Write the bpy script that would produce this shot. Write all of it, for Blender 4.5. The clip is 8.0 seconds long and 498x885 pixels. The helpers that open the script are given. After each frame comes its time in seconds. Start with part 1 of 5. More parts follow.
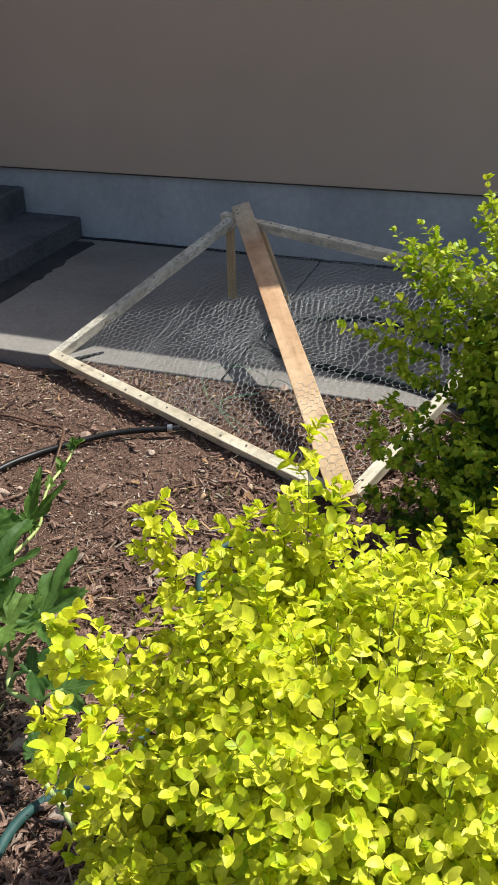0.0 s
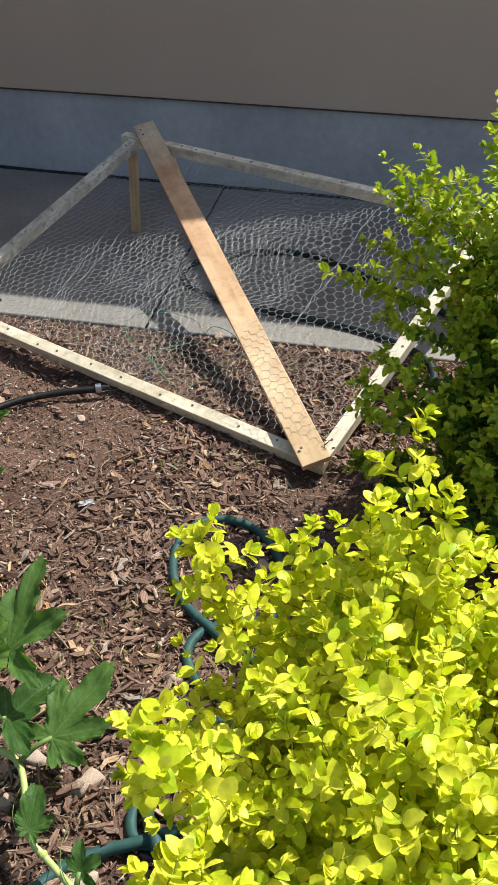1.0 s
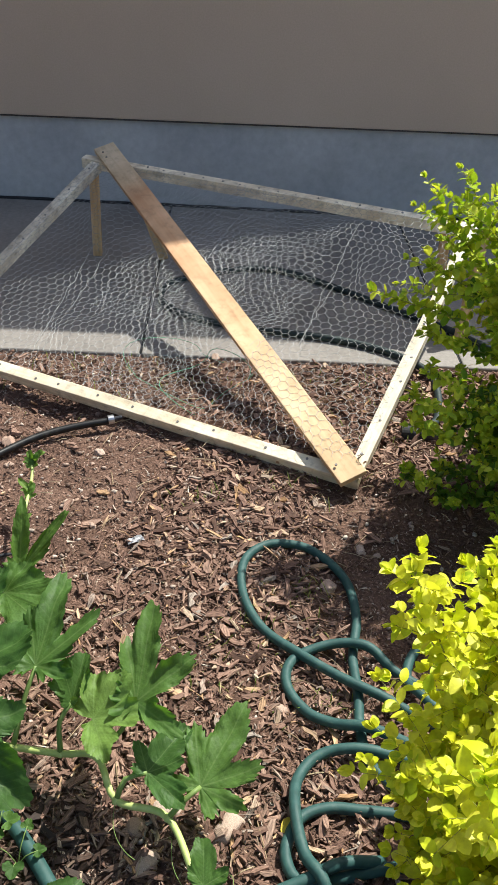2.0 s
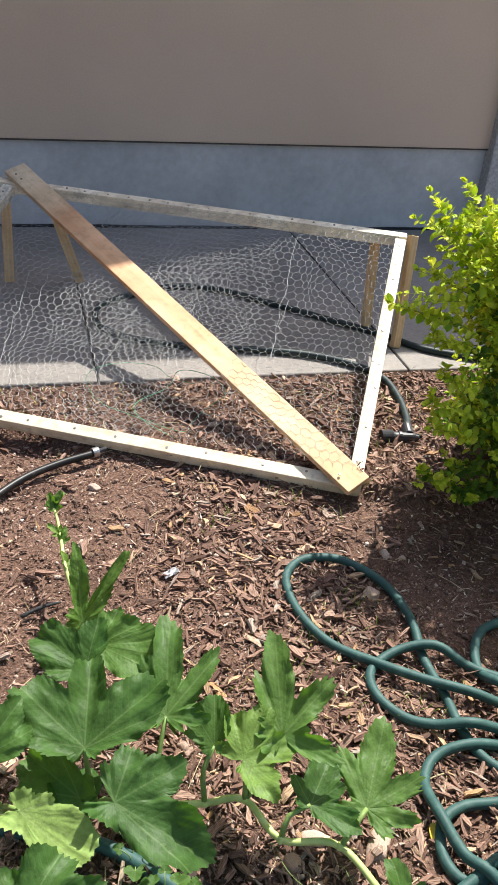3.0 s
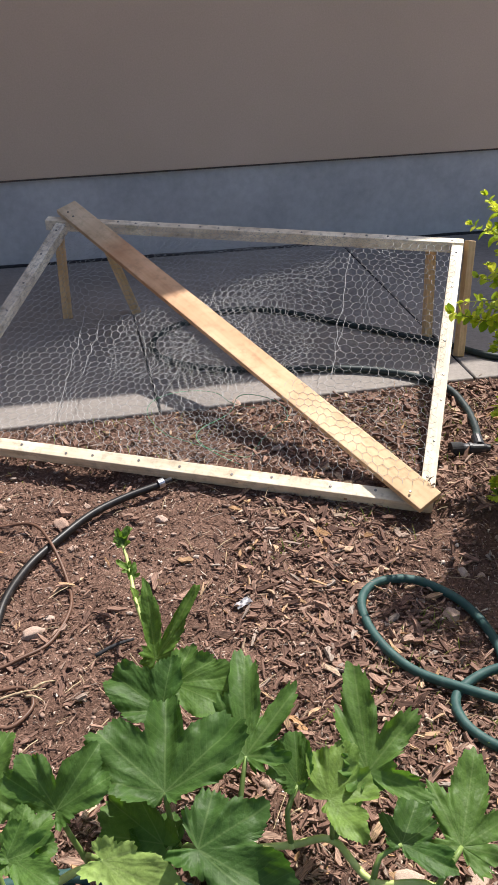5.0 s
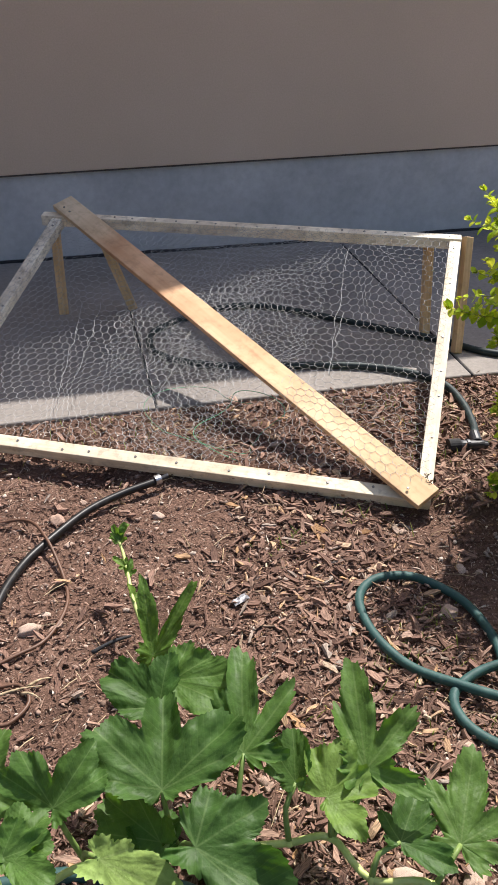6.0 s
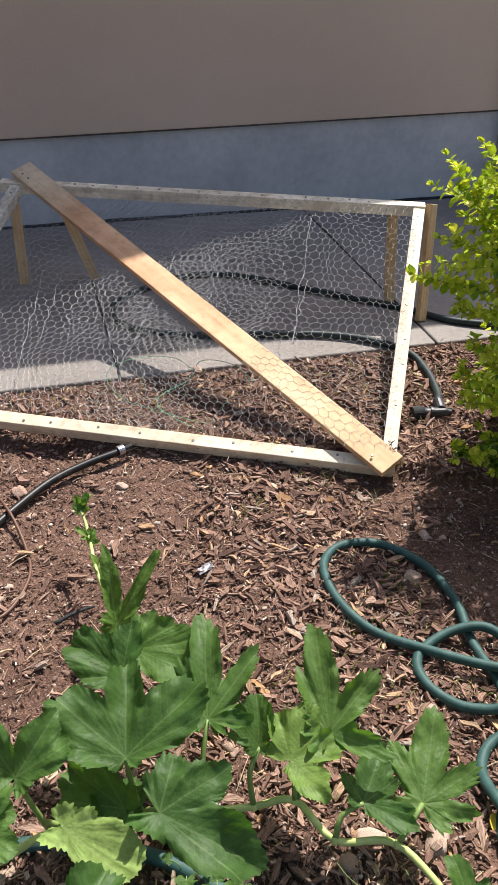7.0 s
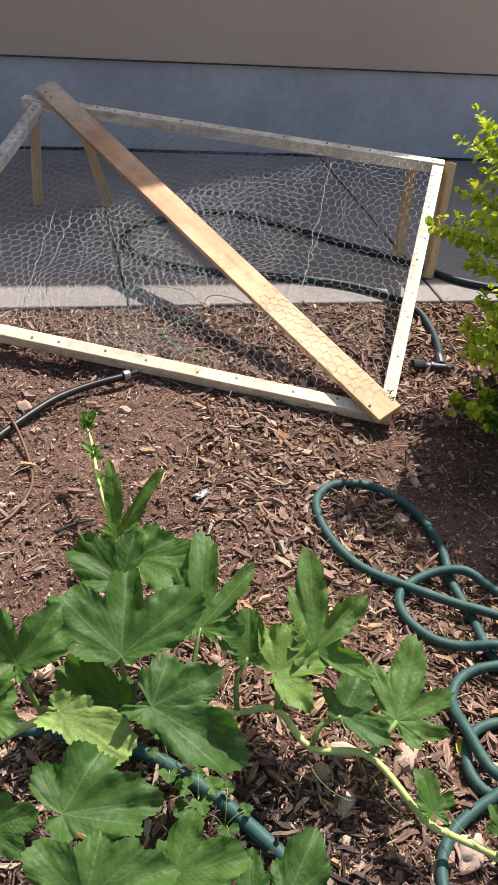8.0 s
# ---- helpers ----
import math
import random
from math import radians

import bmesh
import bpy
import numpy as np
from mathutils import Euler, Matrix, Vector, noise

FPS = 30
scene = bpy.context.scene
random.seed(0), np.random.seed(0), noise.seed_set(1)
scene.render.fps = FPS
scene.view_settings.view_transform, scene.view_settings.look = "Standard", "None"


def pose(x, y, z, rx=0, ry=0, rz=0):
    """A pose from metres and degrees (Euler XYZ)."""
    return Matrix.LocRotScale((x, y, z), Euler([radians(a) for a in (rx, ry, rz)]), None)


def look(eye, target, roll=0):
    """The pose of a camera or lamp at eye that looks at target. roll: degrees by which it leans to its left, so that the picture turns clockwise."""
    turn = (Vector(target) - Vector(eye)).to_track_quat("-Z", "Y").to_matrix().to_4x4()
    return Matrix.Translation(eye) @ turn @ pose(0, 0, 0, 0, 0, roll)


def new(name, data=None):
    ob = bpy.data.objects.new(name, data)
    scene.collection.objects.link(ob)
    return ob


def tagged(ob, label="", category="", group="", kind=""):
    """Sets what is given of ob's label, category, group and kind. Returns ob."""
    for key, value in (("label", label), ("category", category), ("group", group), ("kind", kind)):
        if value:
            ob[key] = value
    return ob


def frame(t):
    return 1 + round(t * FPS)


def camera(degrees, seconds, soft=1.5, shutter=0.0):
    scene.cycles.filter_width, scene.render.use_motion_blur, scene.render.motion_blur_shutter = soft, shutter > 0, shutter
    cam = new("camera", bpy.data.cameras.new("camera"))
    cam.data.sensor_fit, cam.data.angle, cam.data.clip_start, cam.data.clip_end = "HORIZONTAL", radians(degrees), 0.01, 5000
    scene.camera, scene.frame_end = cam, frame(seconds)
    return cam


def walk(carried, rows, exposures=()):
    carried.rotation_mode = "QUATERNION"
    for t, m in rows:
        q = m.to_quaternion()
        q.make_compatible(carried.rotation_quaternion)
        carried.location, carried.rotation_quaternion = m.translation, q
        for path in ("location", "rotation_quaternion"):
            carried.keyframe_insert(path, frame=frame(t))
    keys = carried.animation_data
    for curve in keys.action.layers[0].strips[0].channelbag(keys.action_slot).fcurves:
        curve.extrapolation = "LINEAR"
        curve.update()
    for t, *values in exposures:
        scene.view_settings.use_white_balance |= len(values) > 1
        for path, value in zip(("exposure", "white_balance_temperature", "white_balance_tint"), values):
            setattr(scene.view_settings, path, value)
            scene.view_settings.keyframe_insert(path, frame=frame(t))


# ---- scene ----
cam = camera(32.2, 8.0)
PATH = [
    (0, (1.09, -0.164, 1.443), (0.53, 1.48, 0.452), -0.4),
    (0.3, (0.956, -0.011, 1.42), (0.409, 1.63, 0.417), -3.5),
    (0.5, (0.846, 0.049, 1.368), (0.37, 1.682, 0.315), -1.9),
    (0.8, (0.805, 0.079, 1.355), (0.468, 1.703, 0.238), 0.1),
    (1, (0.725, 0.074, 1.361), (0.521, 1.711, 0.231), 2.8),
    (1.2, (0.632, 0.05, 1.366), (0.534, 1.707, 0.251), 4.6),
    (1.5, (0.491, 0.031, 1.383), (0.483, 1.691, 0.268), 6.3),
    (1.7, (0.431, 0.035, 1.381), (0.439, 1.7, 0.272), 5.4),
    (2.8, (-0.106, 0.182, 1.343), (0.311, 1.816, 0.267), 4.0),
    (3, (-0.197, 0.158, 1.345), (0.316, 1.782, 0.296), 6.1),
    (3.5, (-0.237, 0.147, 1.338), (0.271, 1.784, 0.306), 4.4),
    (4, (-0.209, 0.17, 1.337), (0.182, 1.842, 0.312), 0.2),
    (4.5, (-0.184, 0.19, 1.343), (0.164, 1.883, 0.336), -1.1),
    (5, (-0.181, 0.197, 1.342), (0.185, 1.876, 0.32), -0.2),
    (6.5, (-0.184, 0.206, 1.327), (0.201, 1.876, 0.295), 0.2),
    (7, (-0.17, 0.206, 1.317), (0.268, 1.832, 0.238), 0.8),
    (7.5, (-0.183, 0.189, 1.304), (0.287, 1.784, 0.192), 2.4),
    (8, (-0.233, 0.148, 1.305), (0.234, 1.704, 0.139), 6.9),
]
walk(cam, [(t, look(eye, target, roll)) for t, eye, target, roll in PATH], [(0.0, 0.33, 6250, 5), (0.7, 0.38, 6250, 4), (1.7, 0.6, 6300, 5), (3.0, 1.05, 6400, 9), (3.6, 0.93, 6450, 13), (4.5, 0.7, 6450, 14), (8.0, 0.77, 6450, 13)])

# world, sun, exposure
SUN = Vector((0.43, 0.525, 1.0)).normalized()
world = bpy.data.worlds.new("world")
scene.world = world
world.use_nodes = True
wn = world.node_tree
sky = wn.nodes.new("ShaderNodeTexSky")
sky.sky_type = "NISHITA"
sky.sun_disc = False
sky.sun_elevation = math.asin(SUN.z)
sky.sun_rotation = math.atan2(SUN.x, SUN.y)
bg = wn.nodes["Background"]
sky.dust_density = 2.5
bg.inputs["Strength"].default_value = 0.108
wn.links.new(sky.outputs[0], bg.inputs["Color"])
sun_data = bpy.data.lights.new("sun", "SUN")
sun_data.energy = 4.6
sun_data.angle = radians(0.55)
sun_data.color = (1.0, 0.965, 0.89)
sun = new("sun", sun_data)
sun.matrix_world = look(SUN * 20, (0, 0, 0))


# ---------------------------------------------------------------- materials
def nodes_of(name):
    m = bpy.data.materials.new(name)
    m.use_nodes = True
    t = m.node_tree
    return m, t, t.nodes["Principled BSDF"]


def ramp(t, fac, stops):
    r = t.nodes.new("ShaderNodeValToRGB")
    e = r.color_ramp.elements
    e[0].position, e[0].color = stops[0][0], (*stops[0][1], 1)
    e[1].position, e[1].color = stops[-1][0], (*stops[-1][1], 1)
    for p, c in stops[1:-1]:
        k = e.new(p)
        k.color = (*c, 1)
    t.links.new(fac, r.inputs[0])
    return r.outputs[0]


def noise_tex(t, scale, detail=6.0, rough=0.6, stretch=None, where="Object"):
    co = t.nodes.new("ShaderNodeTexCoord").outputs[where]
    if stretch:
        mp = t.nodes.new("ShaderNodeMapping")
        mp.inputs["Scale"].default_value = stretch
        t.links.new(co, mp.inputs["Vector"])
        co = mp.outputs[0]
    n = t.nodes.new("ShaderNodeTexNoise")
    n.inputs["Scale"].default_value = scale
    n.inputs["Detail"].default_value = detail
    n.inputs["Roughness"].default_value = rough
    t.links.new(co, n.inputs["Vector"])
    return n.outputs[0]


def mix(t, fac, a, b, mode="MIX"):
    n = t.nodes.new("ShaderNodeMix")
    n.data_type, n.blend_type = "RGBA", mode
    for sock, val in ((n.inputs[0], fac), (n.inputs[6], a), (n.inputs[7], b)):
        if hasattr(val, "links"):
            t.links.new(val, sock)
        elif isinstance(val, tuple):
            sock.default_value = (*val, 1)
        else:
            sock.default_value = val
    return n.outputs[2]


def bump(t, height, strength, dist, bsdf):
    b = t.nodes.new("ShaderNodeBump")
    b.inputs["Strength"].default_value = strength
    b.inputs["Distance"].default_value = dist
    t.links.new(height, b.inputs["Height"])
    t.links.new(b.outputs[0], bsdf.inputs["Normal"])
    return b


def spread(t, v, lo, hi):
    n = t.nodes.new("ShaderNodeMapRange")
    n.inputs[1].default_value, n.inputs[2].default_value = lo, hi
    t.links.new(v, n.inputs[0])
    return n.outputs[0]


def surface(name, dark, mid, light, coarse, fine, rough=0.85, relief=0.4, depth=0.004, stretch=None, spec=0.3, grain=1.0):
    """Two scales of colour variation, with a relief of the fine one."""
    m, t, b = nodes_of(name)
    a = noise_tex(t, coarse, 5, 0.6, stretch)
    f = noise_tex(t, fine, 8, 0.65, stretch)
    base = ramp(t, a, [(0.3, dark), (0.5, mid), (0.72, light)])
    tone = ramp(t, f, [(0.3, (1 - 0.38 * grain,) * 3), (0.7, (1 + 0.25 * grain,) * 3)])
    t.links.new(mix(t, 1.0, base, tone, "MULTIPLY"), b.inputs["Base Color"])
    b.inputs["Roughness"].default_value = rough
    b.inputs["Specular IOR Level"].default_value = spec
    bump(t, f, relief, depth, b)
    return m


def pieces(name, stops, rough=0.85, spec=0.3, per="island", fine=180.0, stretch=None):
    """Colour differs from piece to piece, with a fine grain."""
    m, t, b = nodes_of(name)
    if per == "island":
        r = t.nodes.new("ShaderNodeNewGeometry").outputs["Random Per Island"]
    else:
        r = t.nodes.new("ShaderNodeObjectInfo").outputs["Random"]
    base = ramp(t, r, stops)
    f = noise_tex(t, fine, 5, 0.6, stretch)
    if name in ("bark chips", "moist shaded bark chips"):
        at = t.nodes.new("ShaderNodeAttribute")
        at.attribute_name = "grain"
        n = t.nodes.new("ShaderNodeTexNoise")
        n.inputs["Scale"].default_value, n.inputs["Detail"].default_value = 60.0, 5.0
        t.links.new(at.outputs["Vector"], n.inputs["Vector"])
        f = n.outputs["Fac"]
    tone = ramp(t, f, [(0.3, (0.38, 0.38, 0.38)), (0.5, (0.92, 0.92, 0.92)), (0.7, (1.45, 1.45, 1.45))])
    t.links.new(mix(t, 1.0, base, tone, "MULTIPLY"), b.inputs["Base Color"])
    b.inputs["Roughness"].default_value = rough
    b.inputs["Specular IOR Level"].default_value = spec
    bump(t, f, 0.5, 0.002, b)
    return m


def leafy(name, stops, rough, through_tint, share, per="island", vein=None, fine=60.0, spec=0.25):
    """A thin leaf: glossy front, light passing through it."""
    m, t, b = nodes_of(name)
    if per == "island":
        r = t.nodes.new("ShaderNodeNewGeometry").outputs["Random Per Island"]
    else:
        r = t.nodes.new("ShaderNodeObjectInfo").outputs["Random"]
    base = ramp(t, r, stops)
    f = noise_tex(t, fine, 4, 0.6)
    base = mix(t, 1.0, base, ramp(t, f, [(0.3, (0.75, 0.75, 0.75)), (0.7, (1.2, 1.2, 1.2))]), "MULTIPLY")
    if vein:
        at = t.nodes.new("ShaderNodeAttribute")
        at.attribute_name = "lobe"
        sep = t.nodes.new("ShaderNodeSeparateXYZ")
        t.links.new(at.outputs["Vector"], sep.inputs[0])

        def calc(op, a, c):
            n = t.nodes.new("ShaderNodeMath")
            n.operation = op
            for k, val in enumerate((a, c)):
                if hasattr(val, "links"):
                    t.links.new(val, n.inputs[k])
                elif val is not None:
                    n.inputs[k].default_value = val
            return n.outputs[0]

        off = calc("ABSOLUTE", sep.outputs[1], None)
        wav = calc("MULTIPLY", noise_tex(t, 14.0, 3, 0.5), 0.1)
        step = calc("FRACT", calc("MULTIPLY", calc("ADD", calc("SUBTRACT", sep.outputs[0], calc("MULTIPLY", off, 0.75)), wav), 12.0), None)
        rib = calc("ABSOLUTE", calc("SUBTRACT", step, 0.5), None)
        fine_vein = spread(t, rib, 0.085, 0.02)
        mid_vein = spread(t, off, 0.014, 0.003)
        both = calc("MAXIMUM", calc("MULTIPLY", fine_vein, 0.09), calc("MULTIPLY", mid_vein, 0.26))
        base = mix(t, both, base, vein)
        puff = calc("ADD", calc("MULTIPLY", spread(t, rib, 0.0, 0.35), 0.1), calc("MULTIPLY", noise_tex(t, 75.0, 4, 0.6), 1.3))
        bump(t, puff, 0.6, 0.0024, b)
        pale = noise_tex(t, 11.0, 4, 0.6)
        base = mix(t, calc("MULTIPLY", spread(t, pale, 0.62, 2.2), 0.4), base, vein)
    t.links.new(base, b.inputs["Base Color"])
    b.inputs["Roughness"].default_value = rough
    b.inputs["Specular IOR Level"].default_value = spec
    tr = t.nodes.new("ShaderNodeBsdfTranslucent")
    t.links.new(mix(t, 1.0, base, through_tint, "MULTIPLY"), tr.inputs["Color"])
    ms = t.nodes.new("ShaderNodeMixShader")
    ms.inputs[0].default_value = share
    t.links.new(b.outputs[0], ms.inputs[1])
    t.links.new(tr.outputs[0], ms.inputs[2])
    t.links.new(ms.outputs[0], t.nodes["Material Output"].inputs[0])
    return m


def wood(name, pale, deep, knotty=0.5, stretch=(3.0, 40.0, 40.0)):
    m, t, b = nodes_of(name)
    g = noise_tex(t, 2.2, 6, 0.6, stretch)
    big = noise_tex(t, 3.0, 3, 0.5)
    base = ramp(t, g, [(0.32, deep), (0.52, pale), (0.75, tuple(min(1, c * 1.12) for c in pale))])
    stain = ramp(t, big, [(0.35, (0.8, 0.74, 0.68)), (0.6, (1.0, 1.0, 1.0))])
    base = mix(t, 1.0, base, stain, "MULTIPLY")
    vo = t.nodes.new("ShaderNodeTexVoronoi")
    vo.inputs["Scale"].default_value = 5.0
    mp = t.nodes.new("ShaderNodeMapping")
    mp.inputs["Scale"].default_value = (0.9, 2.2, 2.2)
    t.links.new(t.nodes.new("ShaderNodeTexCoord").outputs["Object"], mp.inputs["Vector"])
    t.links.new(mp.outputs[0], vo.inputs["Vector"])
    knot = ramp(t, vo.outputs["Distance"], [(0.0, (1, 1, 1)), (0.035, (0.8, 0.8, 0.8)), (0.06, (0, 0, 0))])
    fac = t.nodes.new("ShaderNodeMath")
    fac.operation = "MULTIPLY"
    fac.inputs[1].default_value = knotty
    t.links.new(knot, fac.inputs[0])
    base = mix(t, fac.outputs[0], base, (0.16, 0.07, 0.03))
    t.links.new(base, b.inputs["Base Color"])
    b.inputs["Roughness"].default_value = 0.75
    b.inputs["Specular IOR Level"].default_value = 0.25
    bump(t, g, 0.25, 0.002, b)
    return m


SOIL = surface("soil", (0.098, 0.054, 0.038), (0.155, 0.088, 0.062), (0.22, 0.132, 0.096), 5.0, 110.0, 0.95, 0.9, 0.012)


def grit():
    """Pale sand grains and dark organic specks in the soil."""
    t = SOIL.node_tree
    b = t.nodes["Principled BSDF"]
    src = b.inputs["Base Color"].links[0].from_socket
    vo = t.nodes.new("ShaderNodeTexVoronoi")
    vo.inputs["Scale"].default_value = 260.0
    t.links.new(t.nodes.new("ShaderNodeTexCoord").outputs["Object"], vo.inputs["Vector"])
    sep = t.nodes.new("ShaderNodeSeparateColor")
    t.links.new(vo.outputs["Color"], sep.inputs[0])
    grain = ramp(t, sep.outputs[0], [(0.0, (0.6, 0.58, 0.56)), (0.25, (1.0, 1.0, 1.0)), (0.84, (1.05, 1.05, 1.05)), (0.9, (2.0, 2.1, 2.2))])
    t.links.new(mix(t, 0.75, src, grain, "MULTIPLY"), b.inputs["Base Color"])


grit()
CHIP = pieces("bark chips", [(0.0, (0.105, 0.058, 0.042)), (0.25, (0.18, 0.104, 0.077)), (0.6, (0.27, 0.163, 0.12)), (0.84, (0.35, 0.225, 0.166)), (0.91, (0.3, 0.25, 0.21)), (0.95, (0.44, 0.25, 0.12)), (1.0, (0.56, 0.43, 0.31))], 0.88, 0.25, "island", 140.0)
# Watered bark below the squash; the leaves' shade is put into its colour.
CHIP_DAMP_SHADED = pieces("moist shaded bark chips", [(0.0, (0.025, 0.014, 0.01)), (0.5, (0.055, 0.031, 0.022)), (0.86, (0.11, 0.066, 0.047)), (0.95, (0.2, 0.14, 0.1)), (1.0, (0.42, 0.32, 0.23))], 0.7, 0.35, "island", 140.0)
CRUMB = pieces("soil crumb", [(0.0, (0.12, 0.068, 0.048)), (0.5, (0.22, 0.13, 0.094)), (0.76, (0.3, 0.2, 0.15)), (0.9, (0.48, 0.37, 0.29)), (1.0, (0.68, 0.58, 0.47))], 0.9, 0.2, "island", 200.0)
PEBBLE = pieces("pebble", [(0.0, (0.12, 0.075, 0.055)), (0.4, (0.28, 0.185, 0.14)), (0.8, (0.44, 0.32, 0.255)), (1.0, (0.6, 0.5, 0.42))], 0.85, 0.2, "island", 120.0)
STONE = pieces("stone", [(0.0, (0.4, 0.265, 0.2)), (0.5, (0.48, 0.345, 0.27)), (1.0, (0.56, 0.43, 0.35))], 0.85, 0.2, "object", 45.0)
STRAW = pieces("dry stalk", [(0.0, (0.3, 0.2, 0.12)), (1.0, (0.6, 0.48, 0.3))], 0.8, 0.3, "island", 100.0)
GRASS = leafy("grass blade", [(0.0, (0.12, 0.2, 0.03)), (1.0, (0.3, 0.32, 0.08))], 0.6, (1.2, 1.2, 0.7), 0.35)
SLAB = surface("slab concrete", (0.216, 0.193, 0.172), (0.266, 0.239, 0.214), (0.315, 0.284, 0.256), 2.2, 70.0, 0.9, 0.25, 0.003, None, 0.3, 0.5)
STEP = surface("dark grey concrete", (0.07, 0.07, 0.078), (0.1, 0.1, 0.108), (0.14, 0.138, 0.14), 4.0, 60.0, 0.9, 0.3, 0.003)
FOUND = surface("painted foundation", (0.4, 0.4, 0.403), (0.485, 0.482, 0.485), (0.56, 0.555, 0.552), 2.5, 30.0, 0.9, 0.2, 0.003, None, 0.3, 0.3)
STUCCO = surface("taupe stucco", (0.555, 0.425, 0.322), (0.588, 0.45, 0.342), (0.62, 0.475, 0.365), 1.3, 160.0, 0.92, 0.2, 0.002, None, 0.3, 0.2)
PILLAR = surface("grey render", (0.34, 0.33, 0.33), (0.4, 0.39, 0.385), (0.46, 0.45, 0.44), 6.0, 60.0, 0.9, 0.4, 0.004)
DARK = surface("dark sealant", (0.02, 0.02, 0.022), (0.03, 0.03, 0.032), (0.045, 0.045, 0.045), 9.0, 80.0, 0.9, 0.3, 0.003)
DARK_MOTTLED = surface("dark mottled matter", (0.03, 0.03, 0.032), (0.045, 0.045, 0.048), (0.065, 0.062, 0.06), 9.0, 90.0, 0.9, 0.6, 0.006)
FLASH = surface("drip flashing", (0.06, 0.05, 0.045), (0.085, 0.07, 0.06), (0.11, 0.09, 0.08), 6.0, 60.0, 0.7, 0.2, 0.002)
ROOF = surface("roof shingle", (0.1, 0.09, 0.085), (0.13, 0.12, 0.11), (0.17, 0.155, 0.14), 4.0, 80.0, 0.95, 0.5, 0.004)
PINE = wood("pine lumber", (0.84, 0.75, 0.58), (0.75, 0.64, 0.46), 0.6)
PINE_PALE = wood("bleached pine", (0.86, 0.8, 0.66), (0.78, 0.69, 0.52), 0.35)
PINE_GREY = wood("weathered pine", (0.8, 0.75, 0.63), (0.68, 0.61, 0.5), 0.5)
PINE_TOP = wood("stained pine", (0.9, 0.82, 0.66), (0.77, 0.68, 0.53), 0.5)
PINE_LEG = wood("pine leg", (0.76, 0.55, 0.31), (0.64, 0.43, 0.22), 0.4)
BRACE = wood("brace board", (0.76, 0.51, 0.31), (0.68, 0.42, 0.24), 0.75, (1.2, 20.0, 20.0))


def tint_brace():
    """The lower half of the board is paler, the upper part redder and its end grey."""
    t = BRACE.node_tree
    b = t.nodes["Principled BSDF"]
    src = b.inputs["Base Color"].links[0].from_socket
    sep = t.nodes.new("ShaderNodeSeparateXYZ")
    t.links.new(t.nodes.new("ShaderNodeTexCoord").outputs["Object"], sep.inputs[0])
    n = t.nodes.new("ShaderNodeMath")
    n.operation = "MULTIPLY_ADD"
    n.inputs[1].default_value = 0.35
    t.links.new(noise_tex(t, 5.0, 4, 0.6), n.inputs[0])
    t.links.new(sep.outputs[0], n.inputs[2])
    k = spread(t, n.outputs[0], -0.75, 1.1)
    tint = ramp(t, k, [(0.0, (0.86, 1.04, 1.2)), (0.15, (0.88, 1.0, 1.1)), (0.22, (0.84, 0.76, 0.74)), (0.3, (1.0, 0.95, 0.95)), (0.42, (1.02, 0.96, 0.94)), (0.65, (1.04, 1.05, 1.04)), (1.0, (1.06, 1.17, 1.2))])
    t.links.new(mix(t, 1.0, src, tint, "MULTIPLY"), b.inputs["Base Color"])


tint_brace()


def weather(material, amount):
    """Grey stains and dark specks on wood that has stood outdoors."""
    t = material.node_tree
    b = t.nodes["Principled BSDF"]
    src = b.inputs["Base Color"].links[0].from_socket
    spots = ramp(t, noise_tex(t, 38.0, 5, 0.65), [(0.36, (0.42, 0.4, 0.38)), (0.47, (0.9, 0.89, 0.88)), (0.62, (1.06, 1.06, 1.06))])
    blotch = ramp(t, noise_tex(t, 6.0, 4, 0.6), [(0.38, (0.72, 0.7, 0.68)), (0.58, (1.05, 1.05, 1.05))])
    both = mix(t, 1.0, spots, blotch, "MULTIPLY")
    t.links.new(mix(t, amount, src, both, "MULTIPLY"), b.inputs["Base Color"])


weather(PINE_GREY, 0.75)
weather(PINE_TOP, 0.6)
weather(PINE, 0.45)
weather(PINE_PALE, 0.3)
weather(BRACE, 0.3)
weather(PINE_LEG, 0.25)


def plain(name, colour, rough, metal=0.0, spec=0.5, wear=None, fine=40.0):
    m, t, b = nodes_of(name)
    f = noise_tex(t, fine, 5, 0.6)
    lo = tuple(c * 0.75 for c in colour)
    hi = wear or tuple(min(1.0, c * 1.25) for c in colour)
    t.links.new(ramp(t, f, [(0.3, lo), (0.55, colour), (0.8, hi)]), b.inputs["Base Color"])
    b.inputs["Roughness"].default_value = rough
    b.inputs["Metallic"].default_value = metal
    b.inputs["Specular IOR Level"].default_value = spec
    return m


WIRE = plain("galvanised wire", (0.36, 0.36, 0.355), 0.6, 0.3)
NAIL = plain("nail steel", (0.22, 0.21, 0.2), 0.45, 0.8)
HOSE = plain("green hose", (0.032, 0.088, 0.08), 0.6, 0.0, 0.35, (0.075, 0.13, 0.115), 45.0)
HOSE_DARK = plain("dark green hose", (0.02, 0.033, 0.033), 0.55, 0.0, 0.35, (0.05, 0.085, 0.07), 45.0)
PIPE = plain("black pipe", (0.012, 0.011, 0.011), 0.42, 0.0, 0.33, (0.05, 0.042, 0.036))
BROWN = plain("brown tubing", (0.13, 0.065, 0.04), 0.5, 0.0, 0.4)
GREYPL = plain("dark grey plastic", (0.035, 0.035, 0.04), 0.4, 0.0, 0.5)
CLAMP = plain("steel clamp", (0.55, 0.55, 0.55), 0.3, 0.9)
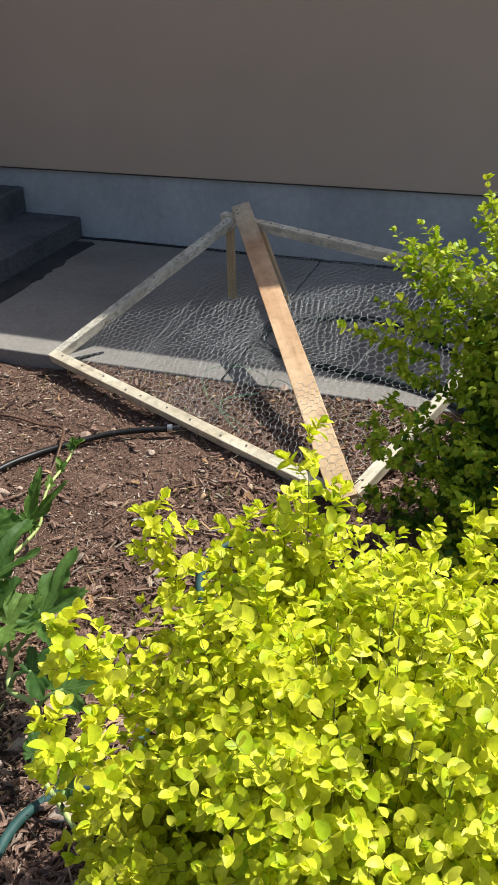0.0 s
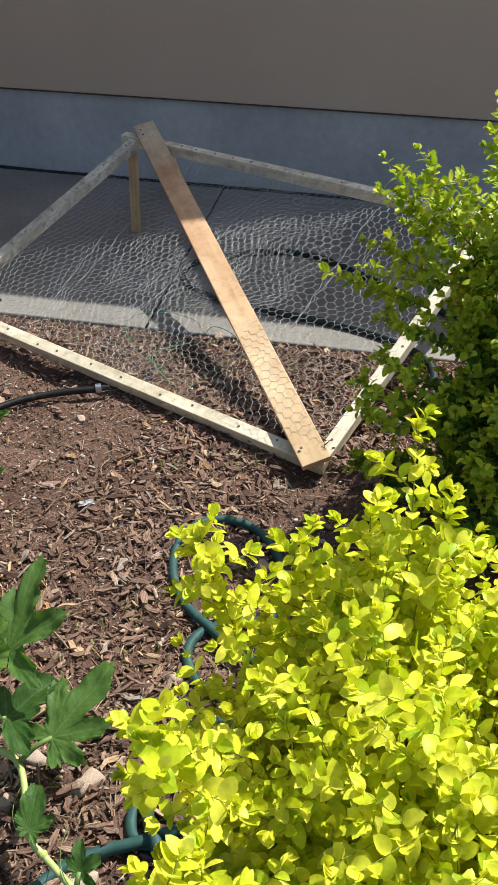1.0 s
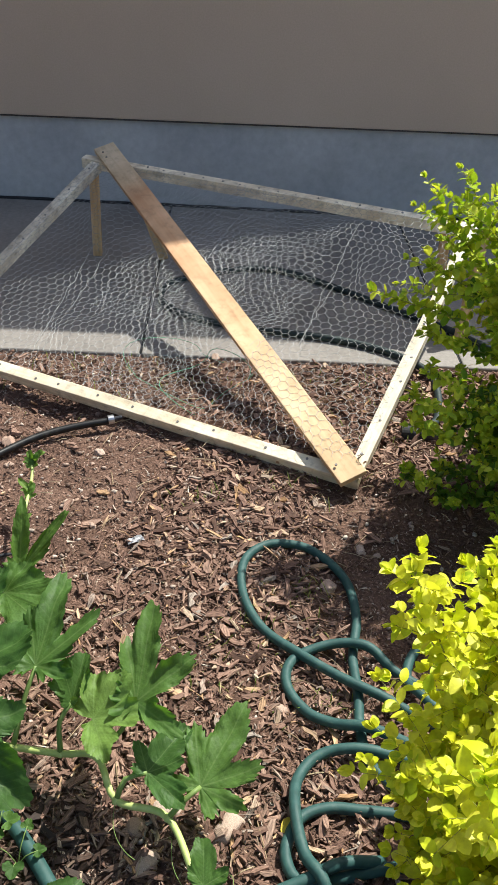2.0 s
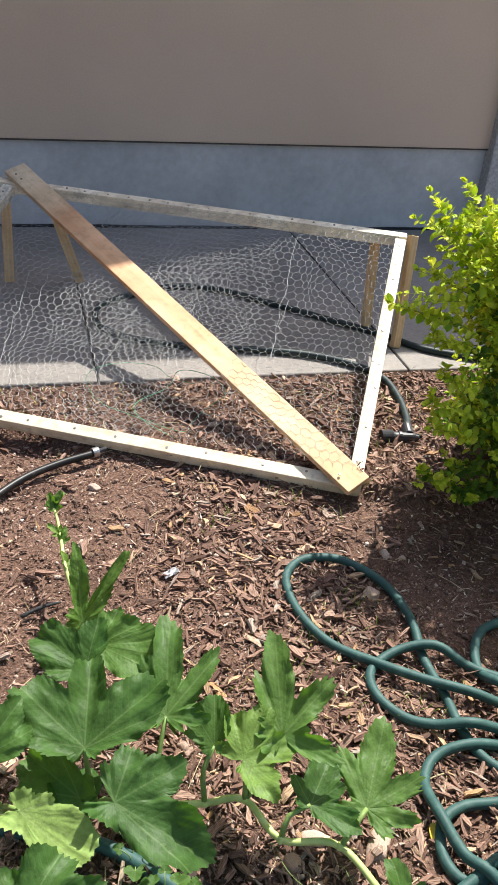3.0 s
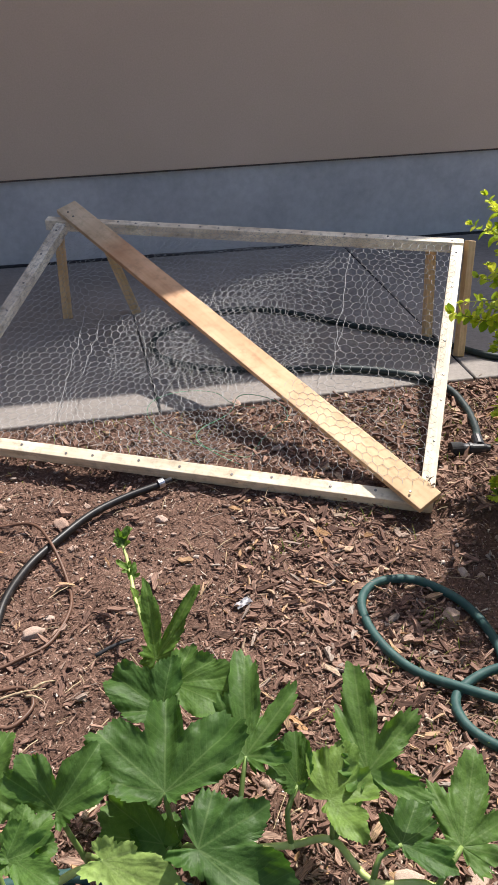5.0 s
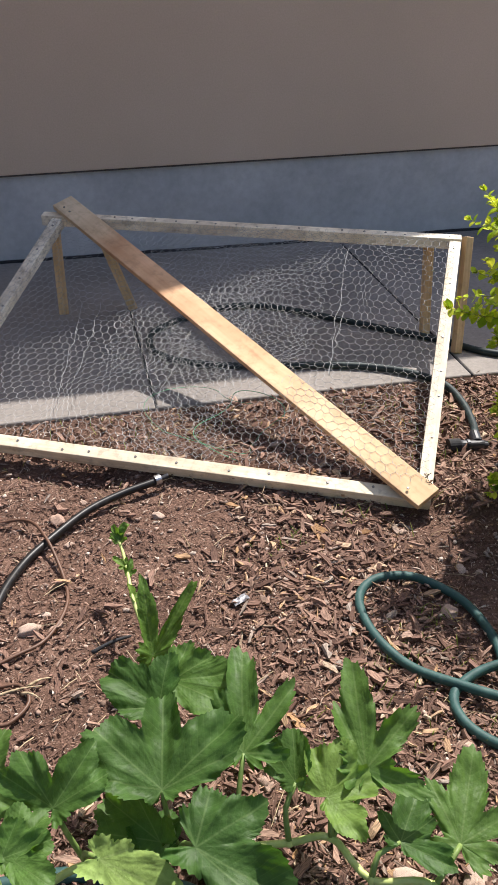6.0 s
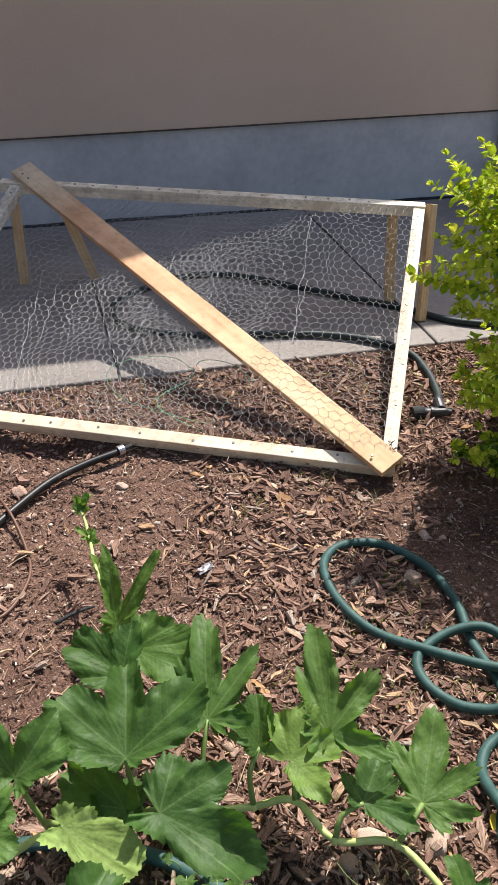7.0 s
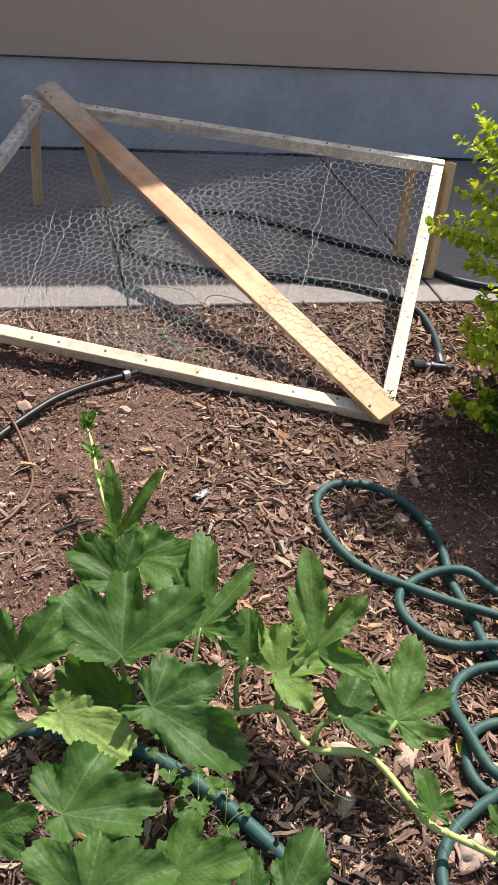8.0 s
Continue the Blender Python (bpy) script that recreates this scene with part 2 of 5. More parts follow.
TWINE = plain("green twine", (0.1, 0.34, 0.18), 0.6)
RUST = plain("rusty wire", (0.08, 0.05, 0.035), 0.6, 0.4)
YELLOW = leafy("yellow leaf", [(0.0, (0.65, 0.5, 0.06)), (1.0, (0.7, 0.55, 0.08))], 0.5, (1.0, 1.0, 0.6), 0.25, "object")
FOIL = plain("clouded plastic", (0.42, 0.41, 0.42), 0.3)
SQUASH = leafy("squash leaf", [(0.0, (0.055, 0.118, 0.027)), (0.5, (0.074, 0.148, 0.032)), (1.0, (0.094, 0.176, 0.038))], 0.5, (1.75, 2.1, 0.55), 0.33, "object", (0.23, 0.32, 0.13), 45.0, 0.22)
YOUNG = leafy("young squash leaf", [(0.0, (0.1, 0.19, 0.034)), (1.0, (0.18, 0.28, 0.06))], 0.5, (1.4, 1.5, 0.5), 0.35, "object", (0.25, 0.35, 0.12), 50.0)
STALK = plain("leaf stalk", (0.2, 0.29, 0.08), 0.5, 0.0, 0.3, (0.34, 0.42, 0.15), 30.0)
PALE_LEAF = leafy("pale leaf underside", [(0.0, (0.25, 0.36, 0.09)), (1.0, (0.28, 0.4, 0.11))], 0.6, (1.2, 1.3, 0.6), 0.3, "object", (0.38, 0.46, 0.2), 50.0)
VINE = plain("squash stem", (0.48, 0.55, 0.18), 0.5, 0.0, 0.4, (0.68, 0.7, 0.36), 30.0)
GOLD = leafy("golden leaf", [(0.0, (0.45, 0.57, 0.022)), (0.2, (0.67, 0.72, 0.028)), (0.6, (0.82, 0.8, 0.05)), (1.0, (0.9, 0.85, 0.1))], 0.42, (1.0, 1.05, 0.5), 0.36)
GOLD_ONE = leafy("golden leaf single", [(0.0, (0.45, 0.57, 0.022)), (0.2, (0.67, 0.72, 0.028)), (0.6, (0.82, 0.8, 0.05)), (1.0, (0.9, 0.85, 0.1))], 0.42, (1.0, 1.05, 0.5), 0.36, "object")
LIME = leafy("lime leaf", [(0.0, (0.34, 0.47, 0.03)), (0.45, (0.52, 0.62, 0.045)), (0.8, (0.66, 0.71, 0.07)), (1.0, (0.78, 0.78, 0.1))], 0.42, (1.05, 1.05, 0.6), 0.33)
# Older low and inner leaves; the shrub's inner shade is put into their colour.
GOLD_OLD_SHADED = leafy("older shaded golden leaf", [(0.0, (0.11, 0.21, 0.016)), (0.5, (0.22, 0.34, 0.02)), (1.0, (0.4, 0.5, 0.028))], 0.42, (1.1, 1.1, 0.5), 0.36)
LIME_OLD_SHADED = leafy("older shaded green leaf", [(0.0, (0.07, 0.145, 0.018)), (0.5, (0.12, 0.225, 0.024)), (1.0, (0.2, 0.32, 0.032))], 0.42, (1.1, 1.2, 0.6), 0.26)
LIME_ONE = leafy("lime leaf single", [(0.0, (0.2, 0.34, 0.02)), (0.5, (0.42, 0.53, 0.03)), (1.0, (0.66, 0.68, 0.05))], 0.42, (1.15, 1.15, 0.6), 0.38, "object")
TWIG = plain("twig bark", (0.3, 0.31, 0.07), 0.8, 0.0, 0.3, (0.45, 0.46, 0.12))


# ---------------------------------------------------------------- mesh helpers
def thing(name, loc, label, category, group="", kind=""):
    e = new(name)
    e.empty_display_size = 0.1
    e.location = loc
    return tagged(e, label, category, group, kind)


def root_of(ob):
    m = Matrix.Translation(ob.location) if ob.parent is None else root_of(ob.parent)
    return m


def part(name, bm, material, parent=None, label="", smooth=False, kind=""):
    me = bpy.data.meshes.new(name)
    bm.to_mesh(me)
    bm.free()
    return mesh_part(name, me, material, parent, label, smooth, kind)


def mesh_part(name, me, material, parent=None, label="", smooth=False, kind=""):
    if material and not me.materials:
        me.materials.append(material)
    if smooth:
        me.polygons.foreach_set("use_smooth", [True] * len(me.polygons))
    ob = new(name, me)
    if parent:
        ob.parent = parent
        if parent.type == "EMPTY":
            ob.matrix_parent_inverse = Matrix.Translation(parent.location).inverted()
        else:
            ob.matrix_parent_inverse = parent.matrix_basis.inverted()
    return tagged(ob, label, kind=kind)


def box(bm, x0, x1, y0, y1, z0, z1):
    r = bmesh.ops.create_cube(bm, size=1.0)
    bmesh.ops.transform(bm, matrix=Matrix.LocRotScale(((x0 + x1) / 2, (y0 + y1) / 2, (z0 + z1) / 2), None, (x1 - x0, y1 - y0, z1 - z0)), verts=r["verts"])
    return r["verts"]


def bevelled(x0, x1, y0, y1, z0, z1, w=0.006, seg=2):
    bm = bmesh.new()
    box(bm, x0, x1, y0, y1, z0, z1)
    bmesh.ops.bevel(bm, geom=bm.edges[:], offset=w, segments=seg, affect="EDGES", profile=0.6)
    return bm


def frame_of(p0, p1, normal):
    """Axes of a board: x along it, z along the normal."""
    x = (Vector(p1) - Vector(p0)).normalized()
    z = Vector(normal)
    z = (z - x * z.dot(x)).normalized()
    y = z.cross(x)
    m = Matrix((x, y, z)).transposed().to_4x4()
    m.translation = (Vector(p0) + Vector(p1)) / 2
    return m


def board(name, p0, p1, w, th, normal, material, parent, label=""):
    """A sawn board with eased edges and a slight bow, whose axis runs from p0 to p1."""
    length = (Vector(p1) - Vector(p0)).length
    bm = bevelled(-length / 2, length / 2, -w / 2, w / 2, -th / 2, th / 2, 0.0025, 2)
    ob = part(name, bm, material, parent, label)
    ob.matrix_basis = frame_of(p0, p1, normal)
    return ob


def smooth_path(points, step=0.012):
    """Catmull-Rom through the points, at an even step."""
    P = [Vector(p) for p in points]
    P = [P[0] * 2 - P[1]] + P + [P[-1] * 2 - P[-2]]
    out = []
    for i in range(1, len(P) - 2):
        a, b, c, d = P[i - 1:i + 3]
        n = max(2, int((c - b).length / step))
        for k in range(n):
            s = k / n
            out.append(0.5 * (2 * b + (c - a) * s + (2 * a - 5 * b + 4 * c - d) * s * s + (3 * b - a - 3 * c + d) * s ** 3))
    out.append(P[-2])
    return out


def tube(path, radius, sides=10, verts=None, faces=None, taper=None):
    """Rings along a path; returns or extends vertex and face lists."""
    verts = [] if verts is None else verts
    faces = [] if faces is None else faces
    base = len(verts)
    n = len(path)
    up = Vector((0, 0, 1))
    for i, p in enumerate(path):
        d = (path[min(n - 1, i + 1)] - path[max(0, i - 1)]).normalized()
        s = d.cross(up)
        s = s.normalized() if s.length > 1e-3 else Vector((1, 0, 0))
        v = s.cross(d)
        r = radius if taper is None else radius + (taper - radius) * i / (n - 1)
        for k in range(sides):
            a = 2 * math.pi * k / sides
            verts.append(tuple(p + s * (math.cos(a) * r) + v * (math.sin(a) * r)))
    for i in range(n - 1):
        for k in range(sides):
            a, b = base + i * sides + k, base + i * sides + (k + 1) % sides
            faces.append((a, b, b + sides, a + sides))
    faces.append(tuple(base + k for k in reversed(range(sides))))
    faces.append(tuple(base + (n - 1) * sides + k for k in range(sides)))
    return verts, faces


def mesh_of(name, verts, faces):
    me = bpy.data.meshes.new(name)
    me.from_pydata(verts, [], faces)
    me.update()
    return me


def tube_part(name, points, radius, material, parent, label="", sides=10, step=0.012, taper=None):
    v, f = tube(smooth_path(points, step), radius, sides, taper=taper)
    return mesh_part(name, mesh_of(name, v, f), material, parent, label, True)


def wobble(x, y, s=1.0):
    return noise.noise(Vector((x * s, y * s, 3.7)))


def ground_z(x, y):
    """The bed's surface: soft lumps, level by the slab."""
    near = 1.0 if -3 < x < 3 and -2 < y < 2.6 else 0.0  # the bed
    bank = min(1.0, max(0.0, (y - 2.245 + 0.464 * x - (0.035 if x < -0.1 else 0.0)) / 0.05))
    bank = bank * bank * (3 - 2 * bank)
    # a hollow in front of the raised end of the wire panel
    hollow = 0.02 * math.exp(-((y - 2.19 + 0.464 * x) / 0.07) ** 2) * min(1.0, max(0.0, (-0.04 - x) / 0.12)) * (1 - bank)
    return near * (0.012 * wobble(x, y, 2.3) + 0.006 * wobble(x + 9, y, 8.0)) * (1 - 0.8 * bank) - 0.004 - near * hollow + near * (0.034 * bank + 0.007 * min(1.0, max(0.0, (y - 2.4) / 0.14)))


# ---------------------------------------------------------------- ground and building
def spaced(lo, hi, inner_lo, inner_hi, step):
    inner = np.arange(inner_lo, inner_hi + 1e-6, step)
    left = inner_lo - np.geomspace(0.06, inner_lo - lo, 22)[::-1]
    right = inner_hi + np.geomspace(0.06, hi - inner_hi, 22)
    return np.concatenate([left, inner, right])


def build_ground():
    xs = spaced(-600, 600, -1.3, 1.7, 0.016)
    ys = spaced(-600, 600, 0.2, 2.62, 0.016)
    verts = []
    for y in ys:
        for x in xs:
            z = ground_z(x, y)
            if -1.4 < x < 1.8 and 0.1 < y < 2.7:
                z += 0.0075 * noise.noise(Vector((x * 34, y * 34, 0))) + 0.0035 * noise.noise(Vector((x * 80, y * 80, 5)))
            if y > 2.6:
                z = -0.03
            verts.append((x, y, z))
    w = len(xs)
    faces = [(j * w + i, j * w + i + 1, (j + 1) * w + i + 1, (j + 1) * w + i) for j in range(len(ys) - 1) for i in range(w - 1)]
    ob = mesh_part("ground", mesh_of("ground", verts, faces), SOIL, None, "", True)
    tagged(ob, "reddish brown garden soil with stony crumbs", "ground", kind="structure")


WALL_Y, SLAB_Y, SLAB_Z = 4.056, 2.565, 0.05


def build_slab():
    slab = thing("pavement", (0, 3.3, 0), "pale grey concrete walk slabs along the house", "concrete walk", kind="structure")
    edges = [-7.0, -4.2, -1.9, 0.052, 1.112, 3.2, 7.0]
    for a, b in zip(edges, edges[1:]):
        bm = bevelled(a + 0.003, b - 0.003, SLAB_Y + random.uniform(-0.006, 0.006), WALL_Y - 0.012, -0.08, SLAB_Z + random.uniform(-0.002, 0.002), 0.007, 3)
        part("slab", bm, SLAB, slab)
    for x in edges[1:-1]:
        v, f = tube(smooth_path([(x + 0.002 * math.sin(y * 9), y, SLAB_Z - 0.005) for y in np.linspace(SLAB_Y + 0.01, WALL_Y - 0.02, 14)], 0.05), 0.0035, 6)
        mesh_part("joint_filler", mesh_of("joint", v, f), DARK, slab, "dark joint between slabs", True)
    pts = [(x, WALL_Y - 0.009 + 0.004 * wobble(x, 0, 5), SLAB_Z + 0.002 + 0.003 * wobble(x, 4, 7)) for x in np.linspace(-4, 2.05, 90)]
    v, f = tube(smooth_path(pts, 0.06), 0.009, 6)
    mesh_part("wall_joint", mesh_of("wall_joint", v, f), DARK, slab, "dark uneven gap along the wall", True)


# Eave height that puts the roof's shadow edge at y = 2.70 on the slab.
EAVE = SLAB_Z + (WALL_Y - 0.04 - 2.70) / 0.525


def build_house():
    def aslope(bm, low):
        for v in bm.verts:
            if abs(v.co.z - low) < 0.03:
                v.co.z += 0.011 * v.co.x
        return bm

    bm = aslope(bevelled(-9, 2.3, WALL_Y, WALL_Y + 0.3, -0.1, 0.428, 0.004, 1), 0.428)
    tagged(part("foundation", bm, FOUND), "blue-grey painted concrete foundation wall", "foundation", kind="structure")
    bm = aslope(bevelled(-9, 2.3, WALL_Y - 0.018, WALL_Y + 0.3, 0.433, EAVE - 0.028, 0.006, 2), 0.433)
    tagged(part("wall_north", bm, STUCCO), "plain taupe stucco house wall", "wall", kind="structure")
    bm = aslope(bevelled(-9, 2.3, WALL_Y - 0.02, WALL_Y + 0.02, 0.428, 0.4326, 0.001, 1), 0.43)
    tagged(part("trim", bm, FLASH), "thin dark drip edge under the stucco", "trim", kind="structure")
    # Unseen wall, added to block sky light and dim the house wall's left end.
    bm = bevelled(-2.75, -2.45, 0.2, WALL_Y - 0.03, -0.1, 6.0, 0.006, 2)
    tagged(part("sky_block_wall", bm, STEP), "unseen dark grey wall added to keep sky light off the left", "wall", kind="structure")
    bm = bevelled(2.085, 2.7, WALL_Y - 0.07, WALL_Y + 0.31, -0.1, EAVE - 0.028, 0.01, 2)
    tagged(part("wall_pillar", bm, PILLAR), "light grey rendered pillar at the wall's end", "pillar", kind="structure")
    # Unseen roof, added to cast the shade along the slab.
    bm = bmesh.new()
    o = [(WALL_Y - 0.04, EAVE - 0.027), (WALL_Y - 0.04, EAVE), (6.5, EAVE + 1.4), (9.0, EAVE + 0.3), (9.0, EAVE - 0.027)]
    a = [bm.verts.new((-9.3, y, z)) for y, z in o]
    b = [bm.verts.new((3.1, y, z)) for y, z in o]
    for i in range(len(o)):
        j = (i + 1) % len(o)
        bm.faces.new((a[i], a[j], b[j], b[i]))
    bm.faces.new(a[::-1])
    bm.faces.new(b)
    bmesh.ops.recalc_face_normals(bm, faces=bm.faces)
    tagged(part("roof", bm, ROOF), "unseen steep shingled house roof, its eave set to shade the slab", "roof", kind="structure")


def build_steps():
    st = thing("entry_steps", (-2.0, 3.7, SLAB_Z), "dark concrete entry steps against the house wall", "steps")
    for x1, y0, z1 in ((-1.32, 3.1, 0.17), (-1.66, 3.45, 0.31)):
        part("step", bevelled(-2.44, x1, y0, WALL_Y - 0.004, SLAB_Z + 0.001, z1, 0.012, 3), STEP, st)
    # a thin dark patch with a ragged outline, just above the slab
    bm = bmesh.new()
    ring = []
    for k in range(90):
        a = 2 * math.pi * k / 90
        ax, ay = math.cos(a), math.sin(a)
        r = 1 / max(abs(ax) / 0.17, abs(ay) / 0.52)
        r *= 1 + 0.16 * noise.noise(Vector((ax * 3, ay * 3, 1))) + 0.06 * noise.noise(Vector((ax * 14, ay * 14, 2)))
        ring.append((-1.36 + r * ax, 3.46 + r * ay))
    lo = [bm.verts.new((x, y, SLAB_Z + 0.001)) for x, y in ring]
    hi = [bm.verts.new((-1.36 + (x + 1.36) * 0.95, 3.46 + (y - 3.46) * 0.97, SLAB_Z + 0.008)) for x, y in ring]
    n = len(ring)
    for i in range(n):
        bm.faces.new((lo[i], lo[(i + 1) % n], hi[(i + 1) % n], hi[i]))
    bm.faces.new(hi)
    tagged(part("dark_patch", bm, DARK_MOTTLED), "thin dark ragged patch lying on the slab beside the steps", "debris", kind="stuff")


build_ground()
build_slab()
build_house()
build_steps()


# ---------------------------------------------------------------- wire panel
BL, BR, TR, TL = (Vector(p) for p in ((-0.672, 2.55, 0.06), (0.69, 1.918, 0.035), (1.158, 2.868, 0.432), (-0.226, 3.4, 0.449)))


def on_panel(u, v, lift=0.0):
    p = (BL * (1 - u) + BR * u) * (1 - v) + (TL * (1 - u) + TR * u) * v
    return p + PANEL_N * lift


PANEL_N = ((TR - BL).cross(TL - BR)).normalized()
if PANEL_N.z < 0:
    PANEL_N = -PANEL_N
RAIL = 0.0385
BRACE_A, BRACE_B = Vector((-0.16, 3.41, 0.475)), Vector((0.677, 1.908, 0.054))


def nail_mesh():
    bm = bmesh.new()
    bmesh.ops.create_cone(bm, cap_ends=True, segments=8, radius1=0.0042, radius2=0.0034, depth=0.0024)
    me = bpy.data.meshes.new("nail")
    bm.to_mesh(me)
    bm.free()
    me.materials.append(NAIL)
    return me


def wire_layer(u0, u1, v0, v1, pitch, radius, seed, lift):
    """Hexagonal netting over a stretch of the panel, sagging and buckled a little."""
    rng = random.Random(seed)
    wide, tall = 1.47, 1.09
    verts, faces = [], []
    nu, nv = int((u1 - u0) * wide / pitch), int((v1 - v0) * tall / (pitch * 1.0))
    cache = {}

    def node(i, j, k):
        key = (i, j, k)
        if key not in cache:
            su = (i + (0.5 if j % 2 else 0.0)) * pitch
            sv = j * pitch * 1.0 + (0.0 if k == 0 else pitch * 0.63)
            u, v = u0 + su / wide, v0 + sv / tall
            q = Vector((u * wide, v * tall, seed * 3.1))
            du = 0.026 * noise.noise(q * 4) + 0.013 * noise.noise(q * 13)
            dv = 0.026 * noise.noise(q * 4 + Vector((7, 1, 0))) + 0.013 * noise.noise(q * 13 + Vector((3, 9, 0)))
            edge = min(u, 1 - u, v, 1 - v)
            u += 0.03 * v * (1 - u) ** 3
            soft = min(1.0, max(0.0, edge / 0.12))
            p = on_panel(u + du * soft, v + dv * soft)
            along = (BRACE_B - BRACE_A).normalized()
            d = (p - BRACE_A) - along * (p - BRACE_A).dot(along)
            flat = (d - PANEL_N * d.dot(PANEL_N)).length
            low = min(1.0, max(0.0, ((p - BRACE_A).dot(along) / (BRACE_B - BRACE_A).length - 0.58) / 0.12))
            near = math.exp(-(max(0.0, flat - 0.05) / 0.09) ** 2)
            over = 0.0275 * near * low
            soft *= 1 - near * (1 - low)
            h = lift + 0.003 + max(over, soft * (0.034 * noise.noise(q * 3.0) + 0.01 * noise.noise(q * 10.0)))
            cache[key] = p + PANEL_N * h
        return cache[key]

    def wire(a, b, r):
        d = (b - a)
        if d.length < 1e-5:
            return
        s = d.cross(PANEL_N).normalized()
        base = len(verts)
        for p in (a, b):
            for k in range(3):
                t = 2.094 * k
                verts.append(tuple(p + s * (math.cos(t) * r) + PANEL_N * (math.sin(t) * r)))
        for k in range(3):
            m = (k + 1) % 3
            faces.append((base + k, base + m, base + 3 + m, base + 3 + k))

    for j in range(nv):
        for i in range(nu):
            lo, hi = node(i, j, 0), node(i, j, 1)
            wire(lo, hi, radius)
            if j + 1 < nv:
                left = i - (0 if j % 2 else 1)
                if left >= 0:
                    wire(hi, node(left, j + 1, 0), radius)
                if left + 1 < nu:
                    wire(hi, node(left + 1, j + 1, 0), radius)
    return verts, faces


def build_panel():
    pn = thing("wire_panel", (0.3, 2.6, 0), "pine frame with chicken wire, propped up on short legs", "wire frame")
    inset = RAIL / 2
    down = -RAIL / 2
    c = on_panel
    uu, vv = inset / 1.47, inset / 1.09
    rails = {}
    rails["b"] = board("bottom_rail", c(0, vv, down), c(1, vv, down), RAIL, RAIL, PANEL_N, PINE, pn, "pale pine rail lying on the soil")
    rails["t"] = board("top_rail", c(-0.002, 1 - vv, down), c(1.0, 1 - vv, down), RAIL, RAIL, Vector((0, -0.12, 1)), PINE_TOP, pn, "weathered pine rail with a row of staples")
    rails["l"] = board("left_rail", c(uu, 2 * vv, down), c(uu + 0.028, 1 - 2 * vv, down), RAIL, RAIL, PANEL_N, PINE_GREY, pn, "weathered grey-brown pine rail")
    rails["r"] = board("right_rail", c(1 - uu, 2 * vv, down), c(1 - uu, 1 - 2 * vv, down), RAIL, RAIL, PANEL_N, PINE_PALE, pn, "sun-bleached pine rail")
    br_n = (BRACE_B - BRACE_A).cross(Vector((1, 0.5, 0))).normalized()
    br_n = br_n if br_n.z > 0 else -br_n
    rails["d"] = board("brace", BRACE_A + PANEL_N * -0.002, BRACE_B, 0.08, 0.019, PANEL_N, BRACE, pn, "broad orange pine board fixed corner to corner")
    for top, foot in (((-0.197, 3.375, 0.42), (-0.2, 3.4, SLAB_Z)), ((-0.052, 3.335, 0.41), (0.066, 3.395, SLAB_Z)), ((1.183, 2.87, 0.42), (1.128, 2.738, SLAB_Z)), ((1.065, 2.925, 0.4), (1.072, 2.893, SLAB_Z))):
        board("leg", top, foot, 0.03 if foot[0] > 0.5 else 0.036, 0.026, (0.16 if foot[0] > 0.5 else 0.05, -0.9, 0), PINE_LEG, pn, "short pine leg standing on the slab")
    nm = nail_mesh()
    spots = [("r", 1 - uu, v) for v in (0.08, 0.2, 0.33, 0.42, 0.55, 0.64, 0.78, 0.93)]
    spots += [("b", u, vv) for u in (0.04, 0.13, 0.22, 0.31, 0.36, 0.45, 0.54, 0.63, 0.71, 0.82, 0.9)]
    spots += [("t", u, 1 - vv) for u in np.linspace(0.08, 0.97, 19)]
    spots += [("l", uu + 0.028 * v, v) for v in (0.12, 0.26, 0.4, 0.52, 0.66, 0.8, 0.92)]
    rot = PANEL_N.to_track_quat("Z", "Y").to_matrix().to_4x4()
    for key, u, v in spots:
        ob = mesh_part("nail", nm, None, rails[key])
        ob.matrix_basis = Matrix.Translation(on_panel(u + random.uniform(-0.006, 0.006), v + random.uniform(-0.006, 0.006), 0.001)) @ rot
    for s in (0.03, 0.05, 0.955, 0.97):
        ob = mesh_part("nail", nm, None, rails["d"])
        p = BRACE_A.lerp(BRACE_B, s) + Vector((0.02, 0.01, 0)) * random.choice((-1, 1)) + PANEL_N * 0.0105
        ob.matrix_basis = Matrix.Translation(p) @ rot
    v, f = wire_layer(0.0, 0.6, 0.032, 0.985, 0.0245, 0.0005, 1, 0.0)
    mesh_part("wire_netting", mesh_of("netting", v, f), WIRE, pn, "galvanised hexagonal chicken wire, left sheet", False, "stuff")
    v, f = wire_layer(0.42, 1.0, 0.032, 0.985, 0.0265, 0.0005, 2, 0.005)
    mesh_part("wire_netting", mesh_of("netting", v, f), WIRE, pn, "galvanised hexagonal chicken wire, overlapping sheet", False, "stuff")
    v, f = wire_layer(0.3, 0.74, 0.3, 0.985, 0.025, 0.0005, 3, 0.009)
    mesh_part("wire_netting", mesh_of("netting", v, f), WIRE, pn, "galvanised hexagonal chicken wire, crumpled loose sheet", False, "stuff")
    # twisted edges of the sheets, from high to low on the panel
    for u0, v0, u1, v1 in ((0.215, 0.56, 0.265, 0.12), (0.255, 0.56, 0.275, 0.26), (0.49, 0.86, 0.455, 0.2), (0.75, 0.9, 0.775, 0.36), (0.775, 0.6, 0.77, 0.36)):
        pts = [on_panel(u0 + (u1 - u0) * k + 0.008 * wobble(u0 * 9 + 5 * v1, k * 5, 3), v0 + (v1 - v0) * k, 0.014 + 0.008 * wobble(k * 5, u0, 2)) for k in np.linspace(0, 1, 14)]
        tube_part("selvage_wire", pts, 0.0008, WIRE, pn, sides=5, step=0.02)
    e = on_panel(0.985, 0.045, 0.024)
